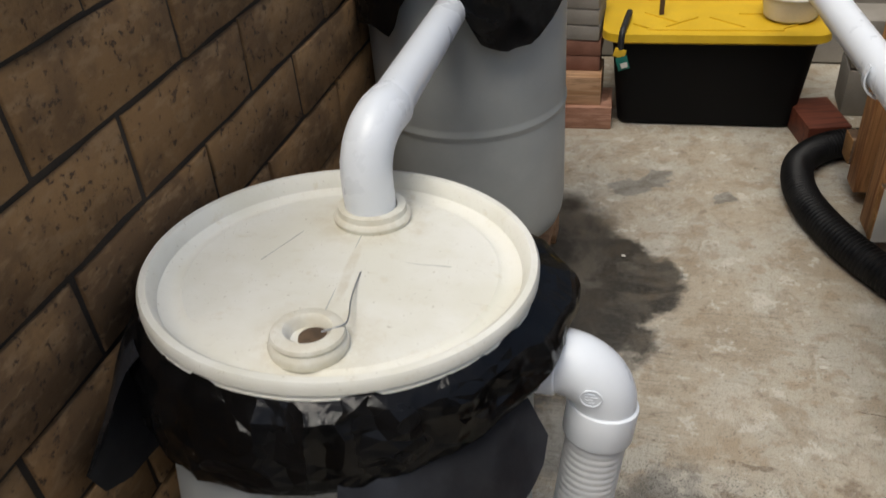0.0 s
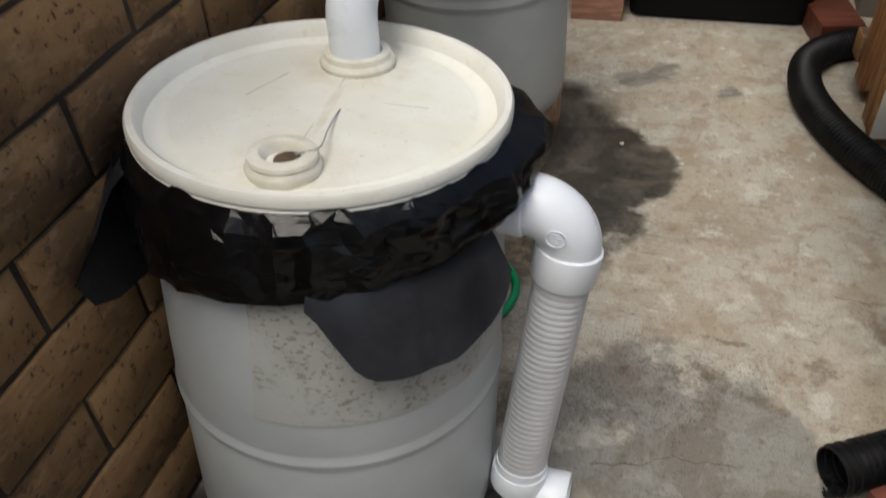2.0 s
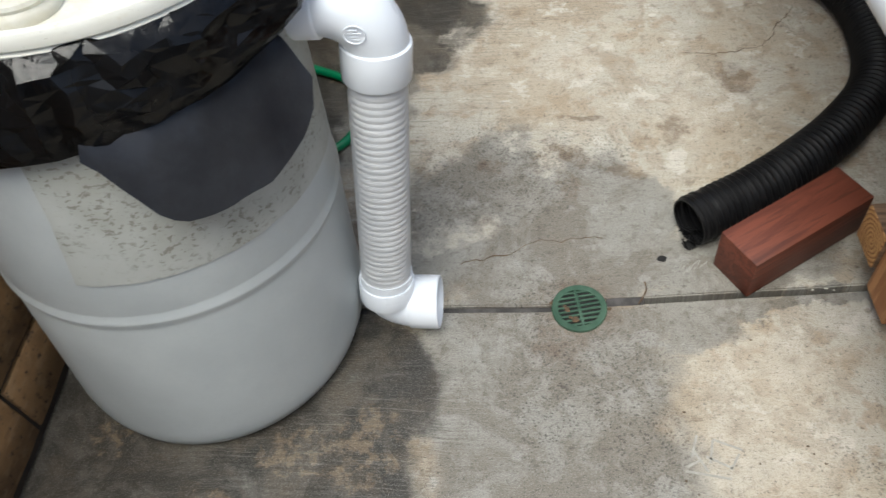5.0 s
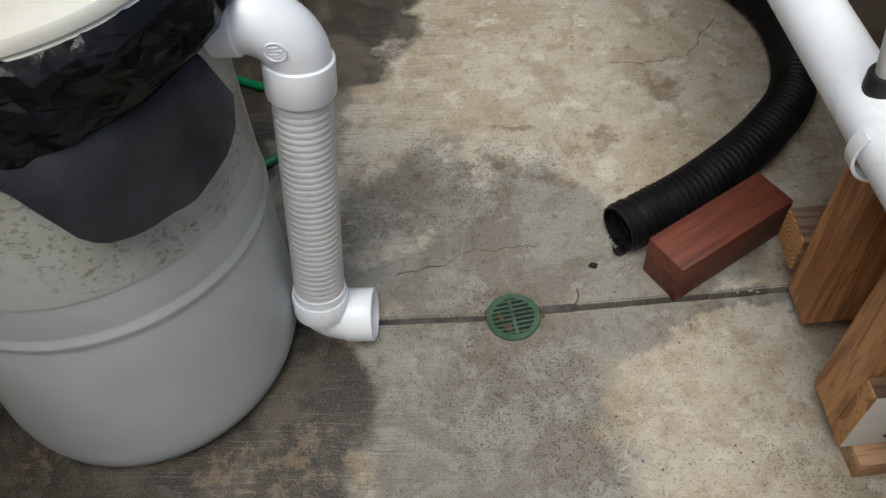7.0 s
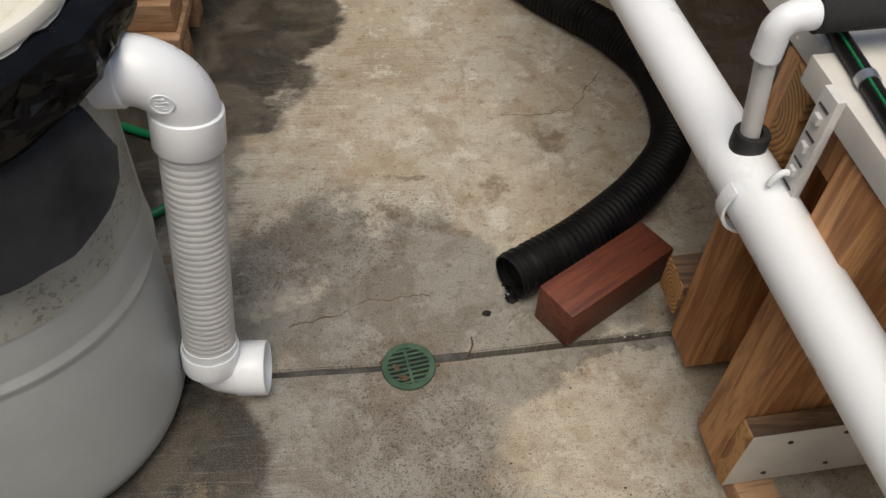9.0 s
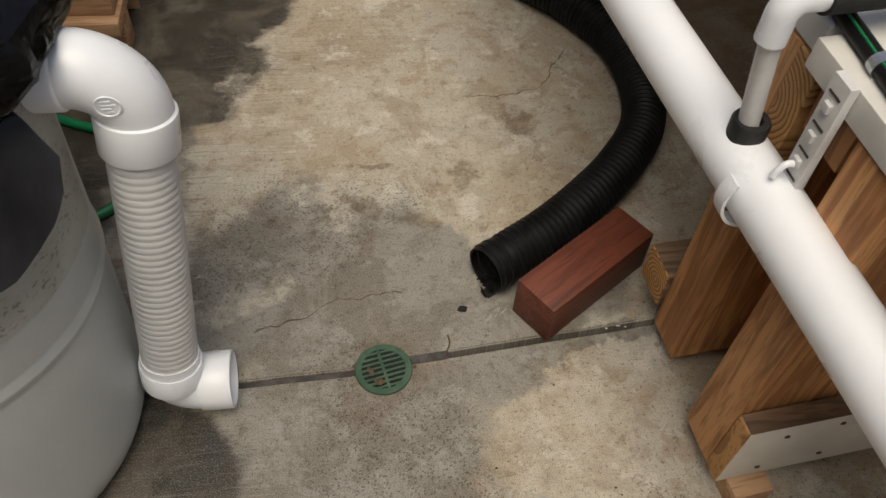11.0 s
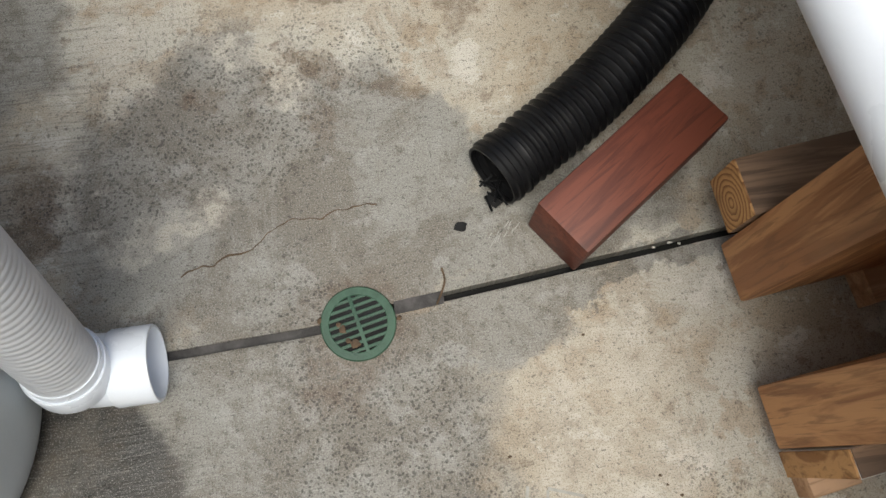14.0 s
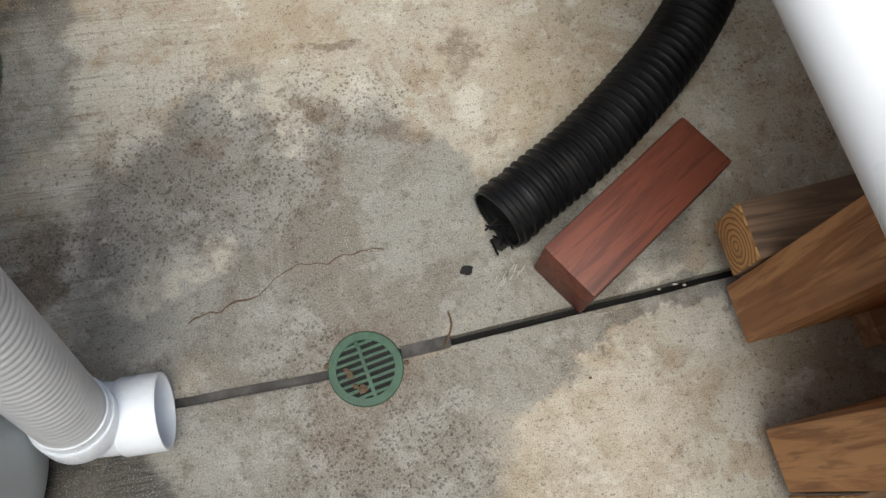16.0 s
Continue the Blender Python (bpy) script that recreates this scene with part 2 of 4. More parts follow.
def block_face():
    k = Nodes("slump_block")
    inf = k.n("ShaderNodeObjectInfo")
    geo = k.n("ShaderNodeNewGeometry").outputs["Position"]
    tone = k.noise(5, 5, 0.6, geo)
    pit = k.noise(55, 6, 0.72, geo)
    scr = k.noise(26, 4, 0.6, geo, (1, 0.7, 1.6))
    fine = k.noise(260, 3, 0.6, geo)
    c = k.mix(inf.outputs["Random"], (0.235, 0.132, 0.053), (0.30, 0.175, 0.074))
    c = k.mix(k.ramp(tone, 0.42, 0.6, 0, 0.75), c, (0.12, 0.069, 0.032))
    c = k.mix(k.ramp(scr, 0.5, 0.66, 0, 0.6), c, (0.30, 0.19, 0.095))
    c = k.mix(k.ramp(pit, 0.57, 0.64, 0, 0.85), c, (0.06, 0.038, 0.022))
    c = k.mix(k.ramp(fine, 0.55, 0.75, 0, 0.35), c, (0.10, 0.065, 0.036))
    h = k.math("SUBTRACT", k.math("ADD", scr, k.math("MULTIPLY", fine, 0.35)), k.ramp(pit, 0.56, 0.70))
    return k.done(c, 0.93, k.bump(h, 0.6, 0.006))


def label_residue():
    k = Nodes("stained_label")
    big, mould, tiny = k.noise(9, 4), k.noise(95, 5, 0.6, None, (1, 1, 1.5)), k.noise(120, 3)
    c = k.mix(k.ramp(big, 0.35, 0.65), (0.46, 0.475, 0.445), (0.38, 0.385, 0.345))
    m = k.math("MULTIPLY", k.ramp(mould, 0.55, 0.61), k.ramp(big, 0.36, 0.52))
    c = k.mix(k.math("MULTIPLY", m, 0.62), c, (0.15, 0.13, 0.095))
    c = k.mix(k.ramp(tiny, 0.6, 0.75, 0, 0.4), c, (0.27, 0.24, 0.18))
    return k.done(c, 0.75, k.bump(mould, 0.2, 0.001))


def bag_film():
    k = Nodes("black_plastic_film")
    a = k.noise(8, 4, 0.55, None, (1, 1, 0.7), 0.8)
    v = k.n("ShaderNodeTexVoronoi")
    v.feature = "F1"
    v.inputs["Scale"].default_value = 11
    wob = k.noise(12, 3, 0.5, None, (1, 1, 1), 0, "Color")
    add = k.n("ShaderNodeVectorMath")
    add.operation = "MULTIPLY_ADD"
    k.link(wob, add.inputs[0])
    add.inputs[1].default_value = (0.08, 0.08, 0.08)
    k.link(k.co, add.inputs[2])
    k.link(add.outputs[0], v.inputs["Vector"])
    b = k.noise(60, 3, 0.6)
    c = k.mix(k.ramp(a, 0.35, 0.65), (0.006, 0.006, 0.0065), (0.011, 0.011, 0.012))
    r = k.ramp(a, 0.35, 0.65, 0.12, 0.28)
    n = k.bump(k.math("ADD", k.math("MULTIPLY", a, 2.0), v.outputs["Distance"]), 0.2, 0.02)
    return k.done(c, r, k.bump(b, 0.12, 0.002, n), 0, 0.5)


def lid_plastic():
    k = Nodes("aged_cream_plastic")
    big, mid, scr = k.noise(7, 5), k.noise(26, 6, 0.65), k.noise(90, 4, 0.6, None, (0.3, 2.2, 1))
    c = k.mix(k.ramp(big, 0.35, 0.65), (0.74, 0.725, 0.63), (0.80, 0.79, 0.72))
    c = k.mix(k.ramp(mid, 0.58, 0.74, 0, 0.5), c, (0.62, 0.56, 0.42))
    c = k.mix(k.ramp(scr, 0.62, 0.74, 0, 0.3), c, (0.52, 0.49, 0.40))
    flat = k.n("ShaderNodeVectorMath")
    flat.operation = "MULTIPLY"
    k.link(k.co, flat.inputs[0])
    flat.inputs[1].default_value = (1, 1, 0)
    ring = spots(k, [(0.05, -0.078, 0.085, 0.085, 0), (0.014, 0.26, 0.10, 0.085, 0), (0.035, 0.10, 0.008, 0.10, 8)], flat.outputs[0], 0.35)
    c = k.mix(k.math("MULTIPLY", ring, k.ramp(mid, 0.38, 0.6, 0.1, 0.5)), c, (0.58, 0.52, 0.39))
    c = k.mix(k.ramp(k.noise(160, 4, 0.6), 0.66, 0.72, 0, 0.6), c, (0.33, 0.28, 0.2))
    return k.done(c, k.ramp(mid, 0.3, 0.7, 0.42, 0.6), k.bump(scr, 0.12, 0.001))


BLOCK = block_face()
MORTAR = plain("dark_mortar", (0.03, 0.023, 0.016), (0.055, 0.042, 0.03), 0.95, 14, 200, 0.7)
DRUM = plain("pale_blue_white_plastic", (0.46, 0.492, 0.495), (0.53, 0.562, 0.56), 0.45, 5, 150, 0.06, grain=0.07)
DRUM2 = plain("grey_white_plastic", (0.41, 0.43, 0.415), (0.48, 0.50, 0.475), 0.5, 4, 150, 0.06, grain=0.07)
LID = lid_plastic()
LABEL = label_residue()
BAG = bag_film()
# black film with the sky's sheen on the flaps mixed in as grey
BAGSHEEN = plain("sky_sheen_black_film", (0.042, 0.044, 0.051), (0.064, 0.067, 0.077), 0.22, 9, 45, 0.55)
PVC = plain("white_pvc", (0.81, 0.845, 0.885), (0.84, 0.875, 0.915), 0.3, 8, 240, 0.02, grain=0.03)
PVC_OLD = plain("dusty_white_pvc", (0.60, 0.60, 0.585), (0.69, 0.69, 0.675), 0.45, 10, 200, 0.08)
RIBBED = plain("grey_white_ribbed_pvc", (0.57, 0.58, 0.59), (0.64, 0.65, 0.655), 0.42, 12, 240, 0.04, grain=0.06)
BLACKHOSE = plain("black_corrugated_plastic", (0.006, 0.006, 0.0065), (0.012, 0.012, 0.0125), 0.42, 18, 260, 0.1, spec=0.2)
SILT = plain("grey_silt", (0.036, 0.033, 0.031), (0.09, 0.084, 0.08), 0.95, 30, 220, 0.7)
DARK = plain("dark_void", (0.006, 0.006, 0.006), (0.012, 0.011, 0.01), 0.9, 10, 100)
GREENHOSE = plain("green_rubber_hose", (0.0, 0.16, 0.06), (0.0, 0.21, 0.085), 0.4, 14, 200, 0.05)
GRATE = plain("weathered_green_plastic", (0.022, 0.062, 0.034), (0.05, 0.105, 0.066), 0.55, 26, 260, 0.35)
REDWOOD = wood("redwood_stain", (0.098, 0.024, 0.012), (0.160, 0.043, 0.022), (0.07, 1, 1), 0.55, 20)
CEDAR_LIE = wood("weathered_brown_fir", (0.12, 0.075, 0.045), (0.24, 0.15, 0.09), (0.08, 1, 1), 0.7, 24)
CEDAR = wood("cedar_upright", (0.34, 0.145, 0.052), (0.58, 0.30, 0.125), (1, 1, 0.07), 0.62, 22)
def end_rings(name, at):
    """Sawn end with growth rings about a pith at the given place."""
    k = Nodes(name)
    mp = k.n("ShaderNodeMapping")
    mp.inputs["Location"].default_value = tuple(-q for q in at)
    k.link(k.co, mp.inputs["Vector"])
    w = k.n("ShaderNodeTexWave")
    w.wave_type, w.rings_direction, w.wave_profile = "RINGS", "X", "SAW"
    w.inputs["Scale"].default_value = 36
    w.inputs["Distortion"].default_value = 2.2
    w.inputs["Detail Scale"].default_value = 1.5
    k.link(mp.outputs[0], w.inputs["Vector"])
    c = k.mix(k.ramp(w.outputs["Fac"], 0.35, 0.95), (0.52, 0.29, 0.11), (0.21, 0.09, 0.028))
    c = k.mix(k.ramp(k.noise(40, 4), 0.5, 0.7, 0, 0.4), c, (0.24, 0.13, 0.05))
    return k.done(c, 0.75, k.bump(w.outputs["Fac"], 0.15, 0.001))


ENDGRAIN = wood("pine_end_grain", (0.27, 0.12, 0.035), (0.48, 0.26, 0.10), (1, 0.5, 0.25), 0.7, 40)
PINE = wood("pine_lying", (0.36, 0.20, 0.10), (0.50, 0.31, 0.18), (0.08, 1, 1), 0.65, 22)
PINK = wood("pinkish_fir", (0.34, 0.17, 0.11), (0.47, 0.26, 0.18), (0.1, 1, 1), 0.65, 30)
PAINTED = wood("chipped_white_paint", (0.22, 0.15, 0.09), (0.33, 0.25, 0.16), (0.1, 1, 1), 0.55, 24, (0.68, 0.665, 0.62))
RUBBER = plain("black_rubber", (0.012, 0.012, 0.013), (0.025, 0.025, 0.026), 0.55, 30, 300, 0.5)
FOAM = plain("black_pipe_foam", (0.010, 0.010, 0.011), (0.022, 0.022, 0.023), 0.9, 40, 130, 1.0)
GREENLINE = plain("green_stripe", (0.0, 0.16, 0.05), (0.0, 0.2, 0.07), 0.5)
STEEL = plain("galvanised_steel", (0.42, 0.44, 0.46), (0.56, 0.58, 0.60), 0.35, 40, 300, 0.1, 0.9)
BINBLACK = plain("black_tote_plastic", (0.004, 0.004, 0.0045), (0.006, 0.006, 0.0065), 0.6, 12, 260, 0.2, spec=0.15)
YELLOW = plain("yellow_tote_plastic", (0.66, 0.42, 0.02), (0.75, 0.49, 0.03), 0.45, 7, 220, 0.1)
CLOUDY = plain("cloudy_plastic", (0.66, 0.64, 0.58), (0.74, 0.72, 0.66), 0.4, 9)
TEAL = plain("teal_tag", (0.005, 0.13, 0.10), (0.01, 0.17, 0.13), 0.5)
REDCORD = plain("red_cord", (0.25, 0.02, 0.015), (0.32, 0.03, 0.02), 0.6)
BRICKRED = plain("weathered_red_brick", (0.20, 0.085, 0.055), (0.27, 0.13, 0.09), 0.92, 14, 160, 0.6)
GREYWALL = plain("grey_block", (0.24, 0.22, 0.19), (0.31, 0.285, 0.25), 0.93, 6, 170, 0.6)
BROWN = plain("brown_rot", (0.07, 0.045, 0.025), (0.13, 0.085, 0.05), 0.9, 60, 300, 0.6)
SCUFF = plain("dull_scuff", (0.30, 0.29, 0.26), (0.40, 0.39, 0.35), 0.9, 60)
CHALK = plain("pale_scratch", (0.52, 0.50, 0.44), (0.60, 0.58, 0.52), 0.9, 40)
SCREW = plain("dark_screw", (0.05, 0.045, 0.04), (0.09, 0.08, 0.07), 0.5, 60, 300, 0.2, 0.6)

# ---- builders ----
ORIGIN = {}


def thing(name, at, label, category, group="", kind=""):
    ob = new(name)
    ob.empty_display_size = 0.05
    ob.location = at
    ORIGIN[ob.name] = Vector(at)
    return tagged(ob, label, category, group, kind)


LEANING = set()


def part(name, bm, material, parent=None, label="", smooth=True):
    """Link a bmesh given in world places as one mesh, under a thing or a part."""
    if parent and parent.name in LEANING:
        for v in bm.verts:
            z = v.co.z
            w = min(1.0, max(0.0, z / 0.4))
            w = w * w * (3 - 2 * w)
            v.co.z -= w * (LEAN_X * (v.co.x - CX) + LEAN_Y * (v.co.y - CY))
            u = min(1.0, max(0.0, (z - 0.5) / 0.38))
            u = u * u * (3 - 2 * u)
            v.co.x, v.co.y = v.co.x + LEAN_X * z - 0.012 * u, v.co.y + LEAN_Y * z + 0.03 * u
    base = ORIGIN[parent.name] if parent else Vector((0, 0, 0))
    bmesh.ops.translate(bm, verts=bm.verts, vec=-base)
    bmesh.ops.recalc_face_normals(bm, faces=bm.faces)
    me = bpy.data.meshes.new(name)
    bm.to_mesh(me)
    bm.free()
    me.materials.append(material)
    if smooth:
        me.shade_smooth()
        me.set_sharp_from_angle(angle=radians(38))
    ob = new(name, me)
    if parent:
        ob.parent = parent
    ORIGIN[ob.name] = base.copy()
    if parent and parent.name in LEANING:
        LEANING.add(ob.name)
    return tagged(ob, label)


def setting(name, bm, material, label, category, smooth=False):
    return tagged(part(name, bm, material, None, "", smooth), label, category, "", "structure")


def lathe(profile, at=(0, 0, 0), seg=64, turn=None, closed=False):
    """Revolve (radius, height) pairs about z, then turn and move."""
    bm = bmesh.new()
    rings = []
    for r, z in profile:
        if r < 1e-6:
            rings.append([bm.verts.new((0, 0, z))])
        else:
            rings.append([bm.verts.new((r * math.cos(2 * math.pi * i / seg), r * math.sin(2 * math.pi * i / seg), z)) for i in range(seg)])
    pairs = list(zip(rings, rings[1:])) + ([(rings[-1], rings[0])] if closed else [])
    for a, b in pairs:
        for i in range(seg):
            j = (i + 1) % seg
            if len(a) == 1 and len(b) > 1:
                bm.faces.new((a[0], b[i], b[j]))
            elif len(b) == 1 and len(a) > 1:
                bm.faces.new((a[i], b[0], a[j]))
            elif len(a) > 1:
                bm.faces.new((a[i], a[j], b[j], b[i]))
    m = Matrix.Translation(at) @ (turn if turn else Matrix())
    bmesh.ops.transform(bm, matrix=m, verts=bm.verts)
    return bm


def spline(points, step=0.01):
    """Catmull-Rom line through the points, at even steps."""
    P = [Vector(p) for p in points]
    P = [2 * P[0] - P[1]] + P + [2 * P[-1] - P[-2]]
    dense = []
    for i in range(1, len(P) - 2):
        a, b, c, d = P[i - 1:i + 3]
        for s in range(40):
            t = s / 40
            dense.append(0.5 * ((2 * b) + (c - a) * t + (2 * a - 5 * b + 4 * c - d) * t * t + (3 * b - a - 3 * c + d) * t ** 3))
    dense.append(P[-2])
    out, left = [dense[0]], step
    for a, b in zip(dense, dense[1:]):
        l = (b - a).length
        while l >= left and l > 0:
            a = a.lerp(b, left / l)
            out.append(a)
            l -= left
            left = step
        left -= l
    out.append(dense[-1])
    return out


def sweep(line, radius, seg=20, caps=True, inner=None):
    """A tube along a line; radius is a number or a list, one for each place. inner: wall thickness of an open tube."""
    bm = bmesh.new()
    n = len(line)
    rad = radius if isinstance(radius, list) else [radius] * n
    tang = [(line[min(i + 1, n - 1)] - line[max(i - 1, 0)]).normalized() for i in range(n)]
    side = tang[0].orthogonal().normalized()

    def rings(off):
        s, out = side.copy(), []
        for i in range(n):
            s = (s - tang[i] * s.dot(tang[i])).normalized()
            q = tang[i].cross(s)
            out.append([bm.verts.new(line[i] + (rad[i] - off) * (math.cos(a) * s + math.sin(a) * q)) for a in (2 * math.pi * k / seg for k in range(seg))])
        return out

    def skin(rs):
        for a, b in zip(rs, rs[1:]):
            for i in range(seg):
                bm.faces.new((a[i], a[(i + 1) % seg], b[(i + 1) % seg], b[i]))

    outer = rings(0)
    skin(outer)
    if inner:
        core = rings(inner)
        skin(core)
        for a, b in ((outer[0], core[0]), (outer[-1], core[-1])):
            for i in range(seg):
                bm.faces.new((a[i], a[(i + 1) % seg], b[(i + 1) % seg], b[i]))
    elif caps:
        bm.faces.new(outer[0])
        bm.faces.new(outer[-1])
    return bm


def box(size, at, turn=0.0, bevel=0.003, tilt=None, rough=0.0):
    """A box by its size and its centre, turned about z, with worn edges."""
    bm = bmesh.new()
    bmesh.ops.create_cube(bm, size=1)
    bmesh.ops.scale(bm, vec=size, verts=bm.verts)
    if bevel:
        bmesh.ops.bevel(bm, geom=list(bm.edges), offset=bevel, segments=2, affect="EDGES", profile=0.6)
    if rough:
        for v in bm.verts:
            v.co += rough * noise.noise_vector(v.co * 30 + Vector(at) * 5)
    m = Matrix.Translation(at) @ Matrix.Rotation(radians(turn), 4, "Z") @ (tilt if tilt else Matrix())
    bmesh.ops.transform(bm, matrix=m, verts=bm.verts)
    return bm


def prism(outline, z0, z1, bevel=0.0):
    """An upright prism over a list of (x, y)."""
    bm = bmesh.new()
    f = bm.faces.new([bm.verts.new((x, y, z0)) for x, y in outline])
    g = bmesh.ops.extrude_face_region(bm, geom=[f])
    bmesh.ops.translate(bm, vec=(0, 0, z1 - z0), verts=[v for v in g["geom"] if isinstance(v, bmesh.types.BMVert)])
    if bevel:
        bmesh.ops.bevel(bm, geom=[e for e in bm.edges if abs(e.verts[0].co.z - e.verts[1].co.z) < 1e-6], offset=bevel, segments=2, affect="EDGES")
    return bm


def join(*parts_):
    bm = parts_[0]
    for other in parts_[1:]:
        me = bpy.data.meshes.new("tmp")
        other.to_mesh(me)
        other.free()
        bm.from_mesh(me)
        bpy.data.meshes.remove(me)
    return bm


# ---- the setting ----
WALL_X = -0.478
JOINT = math.tan(radians(5.1))


def joint_y(x):
    """The saw-cut joint: two straight runs that meet at the drain."""
    west, east = 1.243 + (x - 0.33) * 0.035, 1.2705 + (x - 0.7) * JOINT
    w = min(1.0, max(0.0, (x - 0.56) / 0.09))
    return west + (east - west) * w


def slab(name, south):
    bm = bmesh.new()
    gap = 0.0075
    near = [(x, joint_y(x) + (-gap if south else gap) + 0.0016 * noise.noise(Vector((x * 9, 3, 1)))) for x in [-0.9 + 0.05 * i for i in range(71)]]
    far_y = -30 if south else 30
    outline = near + [(near[-1][0], far_y), (near[0][0], far_y)]
    if south:
        outline = outline[::-1]
    return setting(name, prism(outline, -0.06, 0.0, 0.003), CONCRETE, "broom-finished concrete slab with wet and dried stains, sun and shade in the colour", "floor")


floor_south = slab("floor_1", True)
floor_north = slab("floor_2", False)
setting("ground", box((60, 60, 0.05), (0, 0, -0.075), 0, 0), MORTAR, "dark soil under the concrete slabs", "ground")


def filler(x0, x1, top, material, label):
    xs = [x0 + (x1 - x0) * i / 40 for i in range(41)]
    bm = prism([(x, joint_y(x) - 0.012) for x in xs] + [(x, joint_y(x) + 0.012) for x in xs[::-1]], -0.055, top)
    for v in bm.verts:
        if v.co.z > -0.05:
            v.co.z += 0.004 * noise.noise(Vector((v.co.x * 30, v.co.y * 20, 5)))
    setting("joint_filler", bm, material, label, "joint")


filler(-0.9, 0.545, -0.009, SILT, "grey silt filling the joint between slabs")
filler(0.657, 0.735, -0.003, SILT, "grey silt bridging the joint beside the drain")
filler(0.736, 2.6, -0.034, DARK, "black dirt deep in the joint between slabs")


def block_wall():
    core = setting("wall_west", box((0.15, 9.0, 2.1), (WALL_X - 0.075 - 0.007, 1.5, 1.045), 0, 0), MORTAR, "brown slump-block garden wall with dark mortar joints", "wall")
    pitch, length = 0.157, 0.406
    meshes = []
    for k in range(6):
        bm = box((0.06, length - 0.011, pitch - 0.011), (0, 0, 0), 0, 0.0)
        bmesh.ops.subdivide_edges(bm, edges=[e for e in bm.edges if abs(e.verts[0].co.y - e.verts[1].co.y) > 0.1], cuts=6)
        for v in bm.verts:
            q = noise.noise_vector(Vector((k * 7.3, v.co.y * 9, v.co.z * 14)))
            v.co.z += 0.0055 * q.z
            v.co.y += 0.005 * q.y
            v.co.x += 0.003 * q.x if v.co.x > 0 else 0
        bmesh.ops.bevel(bm, geom=[e for e in bm.edges if e.is_manifold and len(e.link_faces) == 2 and e.calc_face_angle(0) > 0.9 and e.verts[0].co.x > 0 and e.verts[1].co.x > 0], offset=0.0035, segments=1, affect="EDGES")
        me = bpy.data.meshes.new("block")
        bm.to_mesh(me)
        bm.free()
        me.materials.append(BLOCK)
        me.shade_smooth()
        me.set_sharp_from_angle(angle=radians(50))
        meshes.append(me)
    rng = random.Random(4)
    for row in range(13):
        z = 0.023 + (row + 0.5) * pitch
        shift = 1.335 if row % 2 == 0 else 1.335 + length / 2
        for i in range(-10, 10):
            ob = new("block", meshes[rng.randrange(6)])
            ob.parent = core
            ob.location = (WALL_X - 0.03 + rng.uniform(-0.002, 0.003), shift + (i + 0.5) * length, z)
            ob.rotation_euler = (rng.uniform(-0.006, 0.006), 0, rng.uniform(-0.006, 0.006))
    cap = box((0.2, 9.0, 0.05), (WALL_X - 0.09, 1.5, 2.12), 0, 0.006)
    part("cap", cap, BLOCK, core, "", False)


# closing walls behind and beside; east and south are unseen additions screening the sky
def plain_wall(name, size, at):
    return setting(name, box(size, at, 0, 0.004), GREYWALL, "grey block wall with faint courses, added where out of view", "wall")


north = plain_wall("wall_north", (4.6, 0.15, 2.1), (1.5, 4.35, 1.05))
plain_wall("wall_east_unseen", (0.15, 9.0, 2.1), (2.55, 1.5, 1.05))
plain_wall("wall_south_unseen", (3.2, 0.15, 2.1), (0.95, -2.95, 1.05))
for r_ in range(8):
    part("block_course", box((3.4, 0.02, 0.185), (0.9, 4.27, 0.1 + r_ * 0.2), 0, 0.006), GREYWALL, north, "", False)

# ---- the first drum ----
CX, CY, RD = -0.165, 1.209, 0.2985
LEAN_X, LEAN_Y = 0.038, 0.088


def drum_body(cx, cy, z0, r, h, material, owner):
    ring_z = 0.405
    f = 1.05 if owner.name in LEANING else 1.0
    b = r * f
    prof = [(0, 0.004), (b - 0.055, 0.004), (b - 0.03, 0.006), (b - 0.012, 0.02), (b - 0.004, 0.045), (b, 0.08)]
    m = b + (r - b) * 0.4
    prof += [(m, ring_z - 0.022), (m - 0.001, ring_z - 0.014), (m + 0.004, ring_z - 0.004), (m + 0.004, ring_z + 0.004), (m - 0.001, ring_z + 0.014), (m, ring_z + 0.022)]
    prof += [(r + (m - r) * 0.7, 0.5), (r, 0.7), (r - 0.006, h - 0.08), (r - 0.012, h - 0.055), (r - 0.04, h - 0.05), (0, h - 0.05)]
    return part("body", lathe(prof, (cx, cy, z0), 96), material, owner)


def drum_lid(cx, cy, z0, r, h, owner):
    t = h
    prof = [(r - 0.004, t - 0.034), (r + 0.003, t - 0.033), (r + 0.005, t - 0.027), (r + 0.001, t - 0.023), (r + 0.006, t - 0.019), (r + 0.006, t - 0.006), (r + 0.002, t), (r - 0.008, t + 0.001),
            (r - 0.014, t - 0.004), (r - 0.02, t - 0.026), (r - 0.034, t - 0.033), (r - 0.05, t - 0.032), (r - 0.056, t - 0.027), (r * 0.5, t - 0.024), (0, t - 0.022)]
    return part("lid", lathe(prof, (cx, cy, z0), 96), LID, owner, "aged cream plastic drum head with a raised rim")


HD = 0.909
drum = thing("drum", (CX, CY, 0), "pale blue-white plastic rain drum with cream head, on wet concrete", "drum", "drums")
LEANING.add(drum.name)
body1 = drum_body(CX, CY, 0, RD, HD, DRUM, drum)
lid1 = drum_lid(CX, CY, 0, 0.301, HD, drum)
TOPZ = HD - 0.024
BX, BY = -0.140, 1.013
